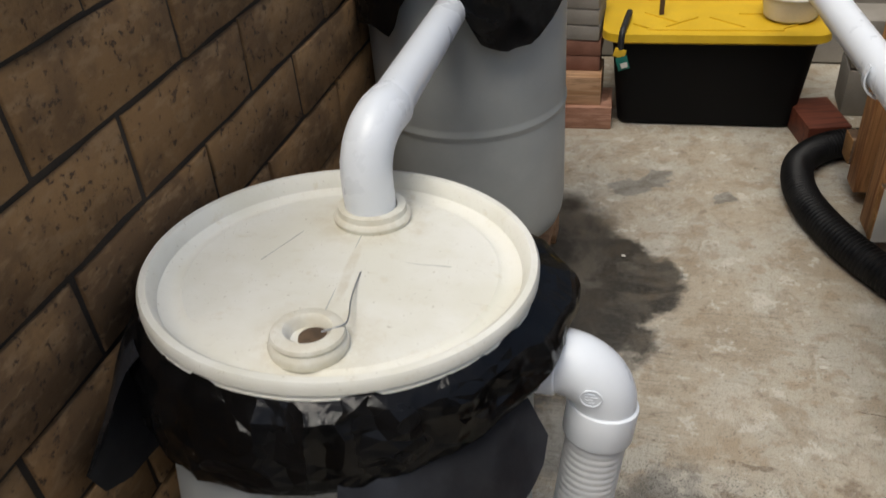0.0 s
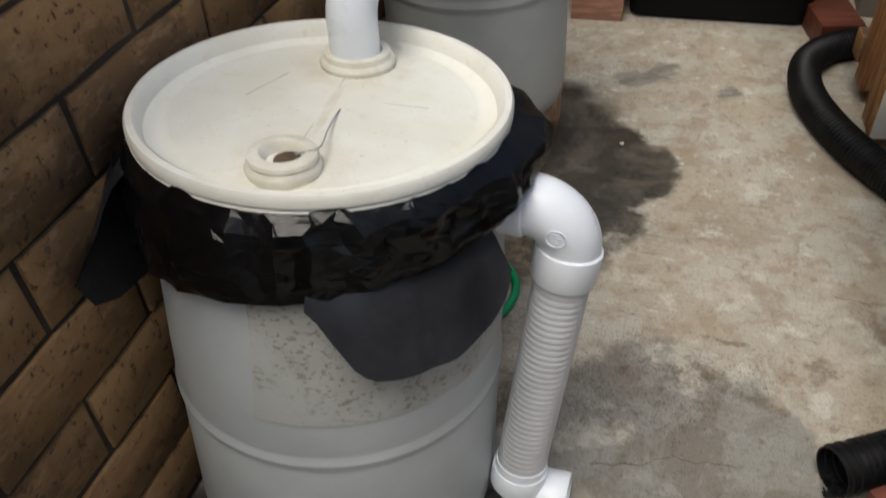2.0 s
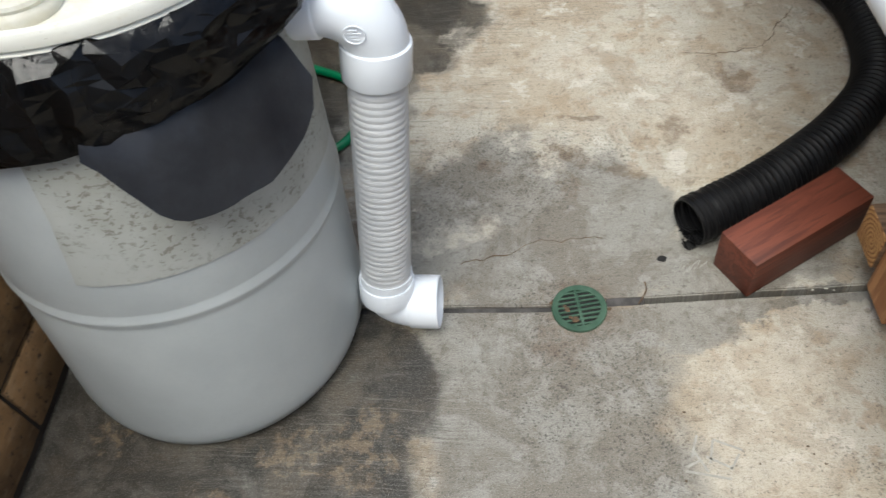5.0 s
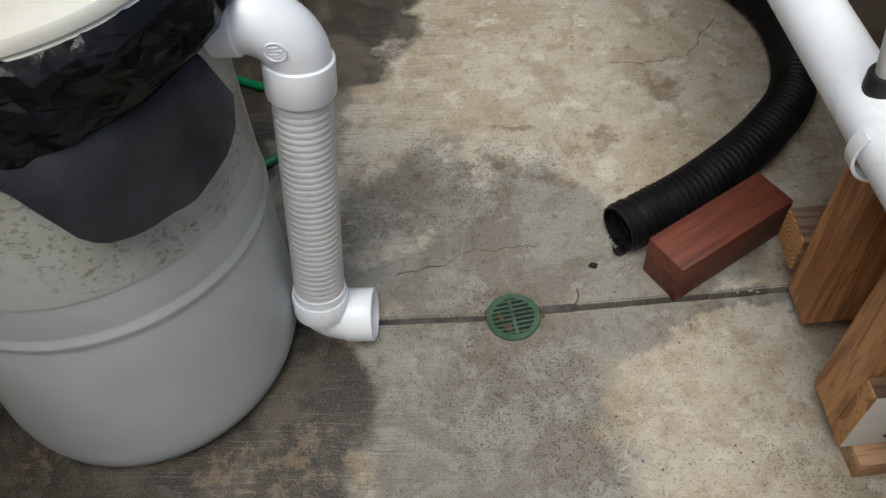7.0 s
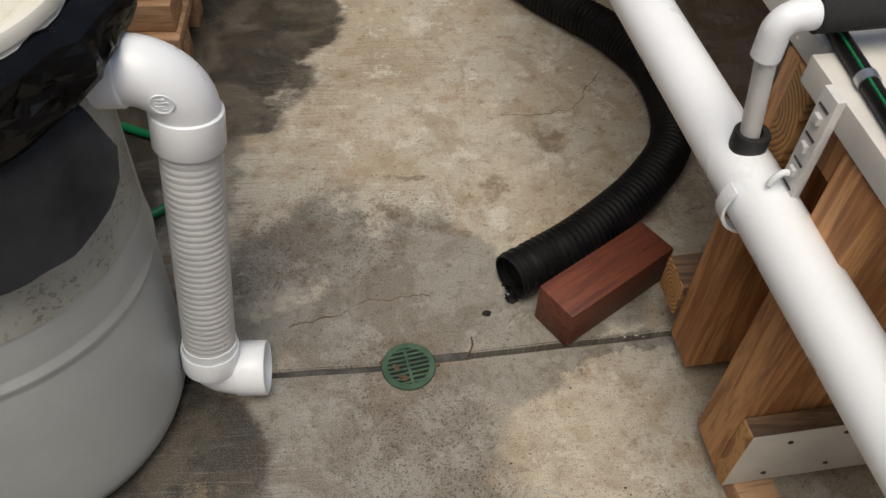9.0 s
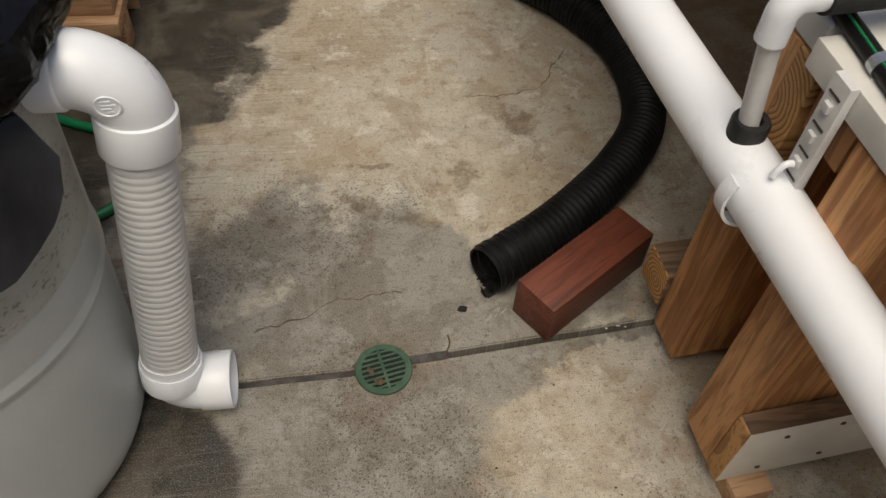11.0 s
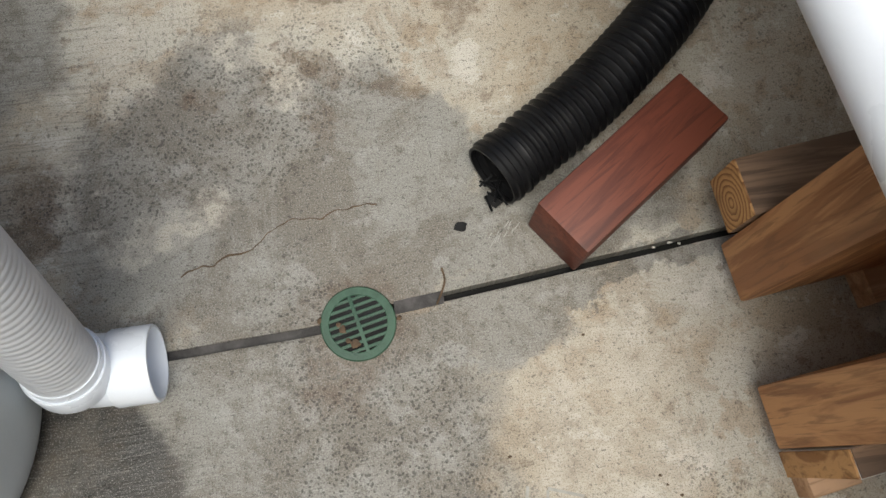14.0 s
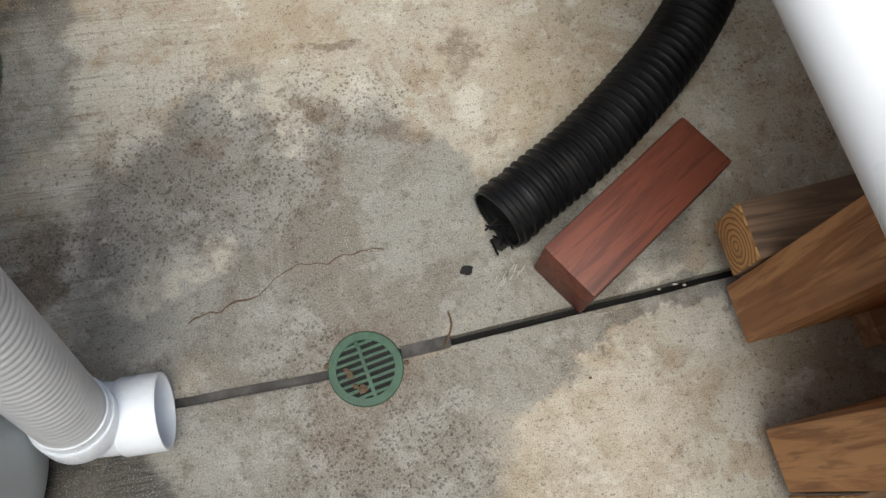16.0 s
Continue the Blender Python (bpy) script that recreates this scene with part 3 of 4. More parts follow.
bung = part("bung", lathe([(0.054, -0.004), (0.056, 0.006), (0.054, 0.012), (0.050, 0.016), (0.052, 0.021), (0.050, 0.026), (0.044, 0.029), (0.034, 0.029), (0.028, 0.024), (0.025, 0.012), (0.0, 0.011)], (BX, BY, TOPZ), 48), LID, lid1, "stained round bung plug")
part("dirt", lathe([(0.022, 0.0), (0.021, 0.005), (0.013, 0.008), (0.0, 0.006)], (BX + 0.008, BY, TOPZ + 0.0115), 14), BROWN, bung, "brown dirt in the plug recess")
part("socket_ring", lathe([(0.064, -0.004), (0.067, 0.008), (0.064, 0.014), (0.060, 0.016), (0.058, 0.026), (0.044, 0.027), (0.044, 0.0)], (-0.172, 1.3725, TOPZ), 48), LID, lid1, "cream threaded ring round the pipe")
part("wire", sweep(spline([(BX + 0.02, BY + 0.0, TOPZ + 0.026), (BX + 0.046, BY + 0.018, TOPZ + 0.03), (BX + 0.043, BY + 0.045, TOPZ + 0.026), (BX + 0.028, BY + 0.09, TOPZ + 0.016), (BX + 0.016, BY + 0.14, TOPZ + 0.008), (BX + 0.008, BY + 0.185, TOPZ + 0.003)], 0.006), 0.0013, 8), STEEL, lid1, "thin bent grey wire")


for pts, rad_, mt in (([(-0.170, 1.31), (-0.160, 1.21), (-0.148, 1.085)], 0.0011, LABEL), ([(-0.27, 1.30), (-0.285, 1.25), (-0.30, 1.20)], 0.0008, LABEL), ([(0.0, 1.25), (-0.06, 1.245), (-0.10, 1.25)], 0.0006, LABEL)):
    ln_ = spline([(x, y, TOPZ + 0.0002) for x, y in pts], 0.01)
    part("scratch", sweep(ln_, rad_, 6), mt, lid1, "thin dirty scratch on the drum head")


def label_patch():
    bm = bmesh.new()
    rows = []
    for i in range(41):
        a = radians(-93 + 104 * i / 40)
        col = []
        for j in range(13):
            z = 0.50 + 0.26 * j / 12 + 0.004 * noise.noise(Vector((a * 8, j * 0.3, 2)))
            if i == 0:
                a = radians(-93 + 5.0 * j / 12)
            q = RD + 0.0075 - 0.019 * (z - 0.485) + (0.0015 if 0 < i < 40 else 0.0004)
            col.append(bm.verts.new((CX + q * math.cos(a), CY + q * math.sin(a), z)))
        rows.append(col)
    for a, b in zip(rows, rows[1:]):
        for j in range(12):
            bm.faces.new((a[j], b[j], b[j + 1], a[j + 1]))
    return bm


part("label", label_patch(), LABEL, drum, "peeled paper label with black mould specks")


def between(pairs, a):
    for (a0, e0), (a1, e1) in zip(pairs, pairs[1:]):
        if a0 <= a <= a1:
            return e0 + (e1 - e0) * (a - a0) / (a1 - a0)
    return pairs[-1][1]


def crumple(a, z, seed):
    """Sharp-ridged folds of thin film."""
    u = Vector((math.cos(a) * 2.0, math.sin(a) * 2.0, z * 2.6 + seed))
    ridge = 1 - 2 * abs(noise.noise(u * 1.9))
    ridge2 = 1 - 2 * abs(noise.noise(Vector((u.x * 2.9, u.y * 2.9, z * 15 + seed))))
    return 0.012 * ridge + 0.012 * ridge2 + 0.003 * noise.noise(u * 11)


def film_sheet(cx, cy, r, a0, a1, top, hem, out, seed, rough=1.0, rows=12, seg=92):
    """A sheet of film about a drum from angle a0 to a1; out gives its distance from the drum at (angle, share of its fall)."""
    bm = bmesh.new()
    grid = []
    full = a1 - a0 >= 359
    for i in range(seg + (0 if full else 1)):
        ang0 = a0 + (a1 - a0) * i / seg
        col = []
        for j in range(rows):
            t = j / (rows - 1)
            inside = 0 < j < rows - 1 and (full or 0 < i < seg)
            jit = noise.noise_vector(Vector((i * 3.7 + seed, j * 5.3, 1.7))) if inside else Vector((0, 0, 0))
            ang = min(a1, max(a0, ang0 + 0.55 * jit.x * (a1 - a0) / seg))
            a = radians(ang)
            t += 0.55 * jit.y / rows
            z = top(ang) + (hem(ang) - top(ang)) * t
            q = r + 0.004 + max(0.0, out(ang, t) + rough * crumple(a, z, seed) * min(1.0, t * 6) * (1 - 0.55 * t * t))
            x = max(cx + q * math.cos(a), WALL_X + 0.012 + 0.004 * math.sin(9 * z + 5 * a))
            col.append(bm.verts.new((x, cy + q * math.sin(a), z + 0.004 * noise.noise(Vector((a * 6, z * 5, seed))))))
        grid.append(col)
    n = len(grid)
    for i in range(n if full else n - 1):
        a, b = grid[i], grid[(i + 1) % n]
        for j in range(rows - 1):
            if (i * 7 + j * 3) % 5 < 3:
                bm.faces.new((a[j], b[j], b[j + 1]))
                bm.faces.new((a[j], b[j + 1], a[j + 1]))
            else:
                bm.faces.new((a[j], b[j], a[j + 1]))
                bm.faces.new((b[j], b[j + 1], a[j + 1]))
    bmesh.ops.solidify(bm, geom=bm.faces, thickness=0.0012)
    return bm


bag = thing("bag", (CX, CY, 0.55), "black plastic bag wrapped round the drum, with loose torn flaps", "bag", "black bags")
LEANING.add(bag.name)
HEM1 = [(-180, 0.70), (-150, 0.705), (-128, 0.706), (-109, 0.722), (-95, 0.733), (-84, 0.741), (-72, 0.748), (-60, 0.757), (-30, 0.775), (-12, 0.785), (0, 0.79), (14, 0.795), (60, 0.79), (120, 0.76), (180, 0.70)]
part("band", film_sheet(CX, CY, RD - 0.004, -180, 180, lambda a: 0.884, lambda a: between(HEM1, a), lambda a, t: 0.004 + (0.012 + 0.04 * max(0.0, 1 - abs(a - 12) / 50)) * math.sin(math.pi * min(1, t * 1.02)) ** 0.6 + 0.016 * t, 1.0), BAG, bag, "", False)
FLAP = [(-72, 0.758), (-69, 0.735), (-65, 0.69), (-61, 0.65), (-57, 0.632), (-52, 0.626), (-45, 0.623), (-36, 0.624), (-28, 0.63), (-22, 0.642), (-18, 0.665), (-15, 0.71)]
part("flap", film_sheet(CX, CY, RD - 0.002, -72, -15, lambda a: 0.775, lambda a: between(FLAP, a), lambda a, t: 0.004 + 0.05 * t ** 0.9, 5.0, 0.55, 9, 22), BAGSHEEN, bag, "loose flap of black film, greyed for sky sheen")
SIDE = [(-180, 0.60), (-165, 0.585), (-150, 0.59), (-141, 0.62), (-134, 0.69)]
part("flap", film_sheet(CX, CY, RD, -180, -133, lambda a: 0.85, lambda a: between(SIDE, a), lambda a, t: 0.02 + 0.10 * t, 7.0, 0.7, 9, 18), BAGSHEEN, bag, "loose corner of black film against the wall")

# ---- overflow pipe of the first drum ----
PX, PY, RP = 0.2705, 1.3145, 0.0500
TUBE_X, TUBE_Y = 0.1075, 0.162  # how far the downpipe leans back with height
over = thing("overflow_pipe", (PX, PY, 0.0), "white pvc overflow downpipe with ribbed length and elbows beside the drum", "pipe", "pvc pipes")


def arc(c, a, b, n=14):
    """Quarter bend about c: from c+a to c+b."""
    c, a, b = Vector(c), Vector(a), Vector(b)
    return [c + a * math.cos(math.pi / 2 * i / n) + b * math.sin(math.pi / 2 * i / n) for i in range(n + 1)]


ZB, EB = 0.672, 0.075


def down(z):
    return Vector((PX - TUBE_X * (ZB - z), PY - TUBE_Y * (ZB - z), z))


tube_tilt = Vector((0, 0, 1)).rotation_difference(Vector((TUBE_X, TUBE_Y, 1))).to_matrix().to_4x4()
elbow_line = [Vector((0.13, PY, ZB + EB)), Vector((0.17, PY, ZB + EB))] + arc((PX - EB, PY, ZB), (0, 0, EB), (EB, 0, 0)) + [down(ZB - 0.02)]
top_elbow = part("elbow", sweep(elbow_line, RP + 0.0025, 44), PVC, over)
part("hub", lathe([(RP, -0.034), (RP + 0.006, -0.034), (RP + 0.0072, -0.032), (RP + 0.0076, 0.024), (RP + 0.0070, 0.028), (RP + 0.0022, 0.030)], tuple(down(ZB - 0.03)), 56, tube_tilt), PVC, top_elbow)
part("hub", lathe([(RP, -0.05), (RP + 0.004, -0.05), (RP + 0.0062, -0.048), (RP + 0.0066, 0.002), (RP + 0.0056, 0.004), (RP + 0.002, 0.006)], (PX - EB - 0.004, PY, ZB + EB), 56, Matrix.Rotation(radians(90), 4, "Y")), PVC, top_elbow)
SX, SZ = PX - 0.016, ZB + 0.052
stamp_turn = Matrix.Translation((SX, PY - RP - 0.0015, SZ)) @ Matrix.Rotation(radians(90), 4, "X")
part("stamp", join(lathe([(0.0175, 0), (0.0175, 0.0022), (0.0155, 0.0022), (0.0155, 0)], (0, 0, 0), 36, stamp_turn, True),
                   *[box((w_, 0.003, 0.0026), (SX + dx_, PY - RP - 0.0018, SZ + dz_), 0, 0) for dx_, dz_, w_ in ((-0.002, 0.008, 0.014), (0.004, 0.002, 0.012), (-0.007, 0.002, 0.005), (-0.003, -0.004, 0.013), (0.001, -0.0095, 0.009))]), PVC, top_elbow, "moulded round maker's stamp")
ribs, rr = [], []
zz = ZB - 0.04
while zz > 0.11:
    ph = (zz / 0.0132) % 1.0
    ribs.append(down(zz))
    rr.append(RP - 0.0012 + 0.0010 * min(1.0, 0.75 + 0.75 * math.cos(2 * math.pi * ph)))
    zz -= 0.00165
part("ribbed_tube", sweep(ribs, rr, 44), RIBBED, over, "grey-white ribbed pipe length")
Q = down(0.125)
QX, QY = Q.x, Q.y
low = [down(0.16), Q] + arc((QX + 0.05, QY, 0.107), (-0.05, 0, 0), (0, 0, -0.05)) + [Vector((QX + 0.07, QY, 0.057))]
low_elbow = part("elbow", sweep(low, RP + 0.002, 44), PVC, over)
part("hub", lathe([(RP + 0.001, -0.035), (RP + 0.0045, -0.033), (RP + 0.0058, -0.028), (RP + 0.0062, 0.014), (RP + 0.005, 0.016), (RP + 0.0005, 0.014)], tuple(down(0.125)), 56, tube_tilt), PVC, low_elbow)
part("hub", lathe([(RP - 0.002, -0.03), (RP + 0.0045, -0.03), (RP + 0.006, -0.027), (RP + 0.006, 0.028), (RP + 0.0045, 0.03), (RP + 0.001, 0.03), (RP - 0.002, 0.0)], (QX + 0.072, QY, 0.0575), 56, Matrix.Rotation(radians(90), 4, "Y")), PVC, low_elbow)

# ---- inlet pipe between the drums ----
inlet = thing("inlet_pipe", (-0.1505, 1.4795, 0.87), "white pvc pipe bending from the drum head to the rear drum", "pipe", "pvc pipes")
IX, IY = -0.1505, 1.4795
far_end = Vector((-0.202, 2.40, 0.955))
bend = spline([(IX, IY, 0.862), (IX, IY, 0.945), (IX + 0.001, IY + 0.006, 0.98), (IX + 0.005, IY + 0.026, 1.013), (IX + 0.010, IY + 0.065, 1.03), (IX + 0.011, IY + 0.118, 1.027)], 0.006)
part("elbow", sweep(bend, 0.0440, 40), PVC, inlet)
start = Vector((IX + 0.0115, IY + 0.105, 1.0285))
part("tube", sweep([start.lerp(far_end, i / 12) for i in range(13)], 0.0390, 36), PVC, inlet)

# ---- the rear drum ----
EX, EY, EZ = -0.222, 2.50, 0.215
drum_b = thing("drum", (EX, EY, EZ), "grey-white plastic rain drum standing on timber blocks", "drum", "drums")
drum_body(EX, EY, EZ, 0.270, HD, DRUM2, drum_b)
drum_lid(EX, EY, EZ, 0.270, HD, drum_b)
HEM2 = [(-180, 0.90), (-125, 0.92), (-112, 0.90), (-104, 1.0), (-94, 1.05), (-82, 1.05), (-77, 0.96), (-70, 0.89), (-60, 0.865), (-46, 0.875), (-34, 0.93), (-20, 0.99), (0, 1.02), (90, 1.0), (180, 0.90)]
bag_b = thing("bag", (EX, EY, 0.8), "black plastic bag folded over the rear drum, hanging flap", "bag", "black bags")
part("band", film_sheet(EX, EY, 0.268, -180, 180, lambda a: 1.12, lambda a: between(HEM2, a), lambda a, t: 0.01 + 0.03 * t, 9.0), BAG, bag_b)
part("cover", lathe([(0.285, 1.10), (0.287, 1.13), (0.275, 1.152), (0.15, 1.156), (0, 1.152)], (EX, EY, 0), 48), BAG, bag_b, "film stretched over the drum head")


def timber(name, size, at, turn, material, label, category="wood block", group="timber blocks", bevel=0.004):
    ob = thing(name, (at[0], at[1], at[2] - size[2] / 2), label, category, group)
    part("beam", box(size, at, 0.0, bevel, None, 0.0008), material, ob)
    ob.rotation_euler = (0, 0, radians(turn))
    return ob


for y_, d_ in ((2.30, "brown"), (2.50, "dark"), (2.70, "brown")):
    timber("wood_block", (0.48, 0.09, 0.09), (-0.235, y_, 0.045), 1, PINE, d_ + " timber bearer lying on wet concrete under the drum")
for x_ in (-0.40, -0.235, -0.065):
    timber("wood_block", (0.14, 0.56, 0.04), (x_, 2.50, 0.111), 0, PINE, "brown deck board carrying the rear drum")
for y_ in (2.32, 2.68):
    timber("wood_block", (0.46, 0.12, 0.082), (-0.235, y_, 0.173), -1, PINE, "brown timber block directly under the rear drum")

# ---- green hose ----
hose = thing("garden_hose", (0.04, 1.85, 0.0), "green rubber garden hose looped on the concrete behind the drum", "hose")
part("tube", sweep(spline([(-0.36, 2.02, 0.012), (-0.2, 2.03, 0.012), (-0.09, 1.99, 0.012), (0.0, 1.945, 0.012), (0.05, 1.88, 0.012), (0.058, 1.82, 0.012), (0.04, 1.75, 0.012), (0.0, 1.70, 0.012), (-0.09, 1.67, 0.012), (-0.25, 1.68, 0.012)], 0.012), 0.0115, 14), GREENHOSE, hose)

# ---- floor drain ----
DX, DY = 0.6, 1.25
drain = thing("floor_drain", (DX, DY, 0.0), "weathered green round plastic drain grate set in the concrete joint", "drain")
# no real hole: a black disc paints the shade between the slats
pit = part("pit", lathe([(0.053, 0.0006), (0.053, 0.0016), (0.0, 0.0016)], (DX, DY, 0), 40), DARK, drain, "flat black disc standing for the shade under the grate")
part("rim", lathe([(0.0575, 0.0), (0.0575, 0.0045), (0.056, 0.006), (0.045, 0.0062), (0.044, 0.005), (0.044, 0.001)], (DX, DY, 0), 56), GRATE, drain)
turn = 12.0
sp = Matrix.Rotation(radians(turn), 3, "Z")
part("spine", box((0.006, 0.092, 0.0045), (DX, DY, 0.0038), turn, 0.001), GRATE, drain)
for i in range(8):
    o = -0.0385 + 0.011 * i
    half = math.sqrt(max(0.0, 0.0455 ** 2 - o * o))
    p = sp @ Vector((0, o, 0))
    part("slat", box((2 * half, 0.0048, 0.0045), (DX + p.x, DY + p.y, 0.0035), turn, 0.001), GRATE, drain, "", False)
for s in (-1, 1):
    for o in (-0.02, 0.022):
        p = sp @ Vector((s * 0.0465, o, 0))
        part("lug", box((0.008, 0.01, 0.0045), (DX + p.x, DY + p.y, 0.0038), turn, 0.001), GRATE, drain, "", False)
for i, (x, y, r) in enumerate(((-0.024, -0.006, 0.006), (-0.03, 0.002, 0.004), (-0.008, -0.03, 0.007), (-0.018, -0.024, 0.004), (-0.055, 0.012, 0.006), (0.062, 0.0, 0.004))):
    lf = thing("debris", (DX + x, DY + y, 0.005), "shrivelled brown leaf scrap on the drain grate", "debris", "leaf scraps")
    bm = bmesh.new()
    bmesh.ops.create_icosphere(bm, subdivisions=2, radius=r)
    for v in bm.verts:
        v.co *= 1 + 0.5 * noise.noise(v.co * 260 + Vector((i, 0, 0)))
        v.co.z *= 0.45
    bmesh.ops.translate(bm, verts=bm.verts, vec=(DX + x, DY + y, 0.006 if abs(x) < 0.05 else 0.003))
    part("scrap", bm, BROWN, lf)

# ---- black corrugated hose ----
pipe_h = thing("drain_hose", (0.85, 1.45, 0.0), "black corrugated drain hose curving over the concrete, open end", "hose")
line = spline([(0.832, 1.438, 0.056), (0.90, 1.48, 0.056), (0.988, 1.535, 0.056), (1.09, 1.615, 0.056), (1.19, 1.71, 0.056), (1.284, 1.84, 0.056), (1.32, 1.99, 0.056), (1.302, 2.17, 0.056), (1.217, 2.33, 0.056), (1.10, 2.46, 0.056),
               (0.987, 2.60, 0.056), (0.892, 2.76, 0.056), (0.824, 2.93, 0.056), (0.80, 3.08, 0.056), (0.82, 3.23, 0.056), (0.91, 3.35, 0.056), (1.05, 3.41, 0.056), (1.4, 3.44, 0.056)], 0.0026)
rad = [0.0525 + 0.0034 * max(-0.6, math.cos(2 * math.pi * i / 6.0)) if i > 18 else (0.0565 if 3 < i < 8 or 11 < i < 15 else 0.0535) for i in range(len(line))]
part("tube", sweep(line, rad, 28, False, 0.004), BLACKHOSE, pipe_h)
# added black plug that darkens the open hose like shade
part("shade_plug", sweep(line[30:60], 0.046, 20), DARK, pipe_h, "black plug standing for the shade inside the hose")
for i in range(9):
    a = i * 0.7
    part("shred", box((0.028, 0.004, 0.002), (0.836 + 0.012 * math.sin(a * 3), 1.425 + 0.02 * math.cos(a * 2), 0.012 + 0.004 * i), 30 + 37 * i, 0.0006, Matrix.Rotation(0.5 * math.sin(a), 4, "X")), BLACKHOSE, pipe_h, "", False)

# ---- redwood block ----
timber("wood_block", (0.311, 0.103, 0.1135), (1.0395, 1.415, 0.0568), 34.8, REDWOOD, "short red-stained square timber block holding the hose", "wood block", "timber blocks", 0.005)

# ---- bench ----
BO, BT_ = Vector((1.168, 1.191, 0)), -6.0
bu = Vector((math.sin(radians(6.0)) * -1, math.cos(radians(6.0)), 0))
bv = Vector((math.cos(radians(6.0)), math.sin(radians(6.0)), 0))


def bb(s0, s1, q0, q1, z0, z1, bevel=0.003):
    """A board of the bench: s along its front, q into it."""
    c = BO + bu * ((s0 + s1) / 2) + bv * ((q0 + q1) / 2)
    return box((q1 - q0, s1 - s0, z1 - z0), (c.x, c.y, (z0 + z1) / 2), 6.0, bevel, None, 0.0006)


TOP = 0.845
bench = thing("workbench", (1.5, 1.6, 0), "timber planting bench with cedar legs and chipped white-painted boards", "workbench")
for s in (0.0, 1.86):
    part("leg", bb(s, s + 0.092, 0, 0.28, 0.055, TOP - 0.05, 0.005), CEDAR, bench)
    beam = part("rail", bb(s + 0.094, s + 0.178, -0.006, 0.80, 0.112, 0.206), CEDAR_LIE, bench)
    part("rail_end", bb(s - 0.002, s + 0.052, -0.004, 0.02, 0.58, TOP - 0.05), end_rings("pale_pine_end", BO + bu * (s + 0.07) + Vector((-1.5, -1.6, 0.70))), bench, "pale end grain")
    pith = BO + bu * (s + 0.128) + Vector((-1.5, -1.6, 0.155))
    part("rail_end", bb(s + 0.095, s + 0.177, -0.0085, -0.004, 0.113, 0.205, 0.001), end_rings("ringed_end_grain", pith), beam, "bare end grain with growth rings")
for s in (-0.216, 1.60):
    part("leg", bb(s, s + 0.092, -0.02, 0.80, 0.055, TOP - 0.05, 0.005), CEDAR, bench)
    beam = part("rail", bb(s - 0.040, s - 0.002, -0.02, 0.85, 0.058, 0.252), PAINTED, bench, "white-painted rail with screws")
    part("rail_end", bb(s - 0.039, s - 0.003, -0.0228, -0.018, 0.059, 0.251, 0.001), ENDGRAIN, beam, "bare end grain")
    part("rail_top", bb(s - 0.039, s - 0.003, -0.019, 0.84, 0.251, 0.2535, 0.0005), CEDAR_LIE, beam, "bare weathered top edge")
    for q, z in ((0.06, 0.215), (0.16, 0.225), (0.05, 0.095), (0.17, 0.10)):
        c = BO + bu * (s - 0.0405) + bv * q
        part("screw", lathe([(0.005, 0), (0.005, 0.0015), (0.0, 0.001)], (c.x, c.y, z), 10, Matrix.Rotation(radians(90), 4, "X")), SCREW, beam, "", False)
for s, q in ((-0.19, 0.06), (-0.02, 0.24), (-0.262, 0.045)):
    c = BO + bu * s + bv * q
    timber("shim", (0.075, 0.06, 0.052), (c.x, c.y, 0.026), 8, PINE, "small pale timber shim under the bench leg", "wood shim", "shims", 0.002)
# top frame
part("front_board", bb(-1.05, 0.008, -0.024, 0.04, TOP - 0.045, TOP), PAINTED, bench, "white-painted front board")
part("front_board", bb(0.022, 2.3, 0.0, 0.04, TOP - 0.045, TOP), PAINTED, bench, "white-painted front board")
part("cross_board", bb(-0.10, -0.01, 0.004, 0.9, TOP - 0.14, TOP - 0.05), CEDAR, bench)
for i in range(9):
    part("top_board", bb(-1.05, 2.3, 0.042 + 0.102 * i, 0.042 + 0.102 * i + 0.096, TOP - 0.03, TOP - 0.004), PAINTED, bench)
part("inner_panel", bb(-0.9, 2.2, 0.78, 0.80, 0.02, TOP - 0.1), CEDAR, bench)
# slotted shelf strip on the bench front
strip = thing("shelf_strip", (BO.x, BO.y, 0.5), "white slotted plastic shelf strip with a hook fixed to the bench", "shelf strip")
part("channel", bb(-0.095, -0.058, -0.038, -0.0245, 0.64, TOP + 0.004, 0.002), PVC_OLD, strip)
for z in (0.66, 0.705, 0.75, 0.80):
    part("stud", bb(-0.083, -0.069, -0.044, -0.037, z, z + 0.014, 0.002), PVC_OLD, strip, "", False)
    part("slot", bb(-0.088, -0.065, -0.0395, -0.0375, z + 0.024, z + 0.027, 0), SCREW, strip, "", False)
hk = [BO + bu * -0.076 + bv * q + Vector((0, 0, z)) for q, z in ((-0.036, 0.705), (-0.052, 0.71), (-0.062, 0.70), (-0.066, 0.688))]
part("hook", sweep(spline(hk, 0.004), 0.0048, 10), PVC, strip)

# ---- long supply pipe ----
RL = 0.0485


def lp(y, dz=0.0):
    return Vector((1.143 - 0.165 * (y - 1.0), y, 0.628 + 0.03 * (y - 1.0) + dz))


main = thing("supply_pipe", (1.1, 1.2, 0.6), "long white pvc manifold pipe clipped along the bench front", "pipe", "pvc pipes")
part("tube", sweep([lp(-0.6 + 0.1 * i) for i in range(42)], RL, 40), PVC, main)


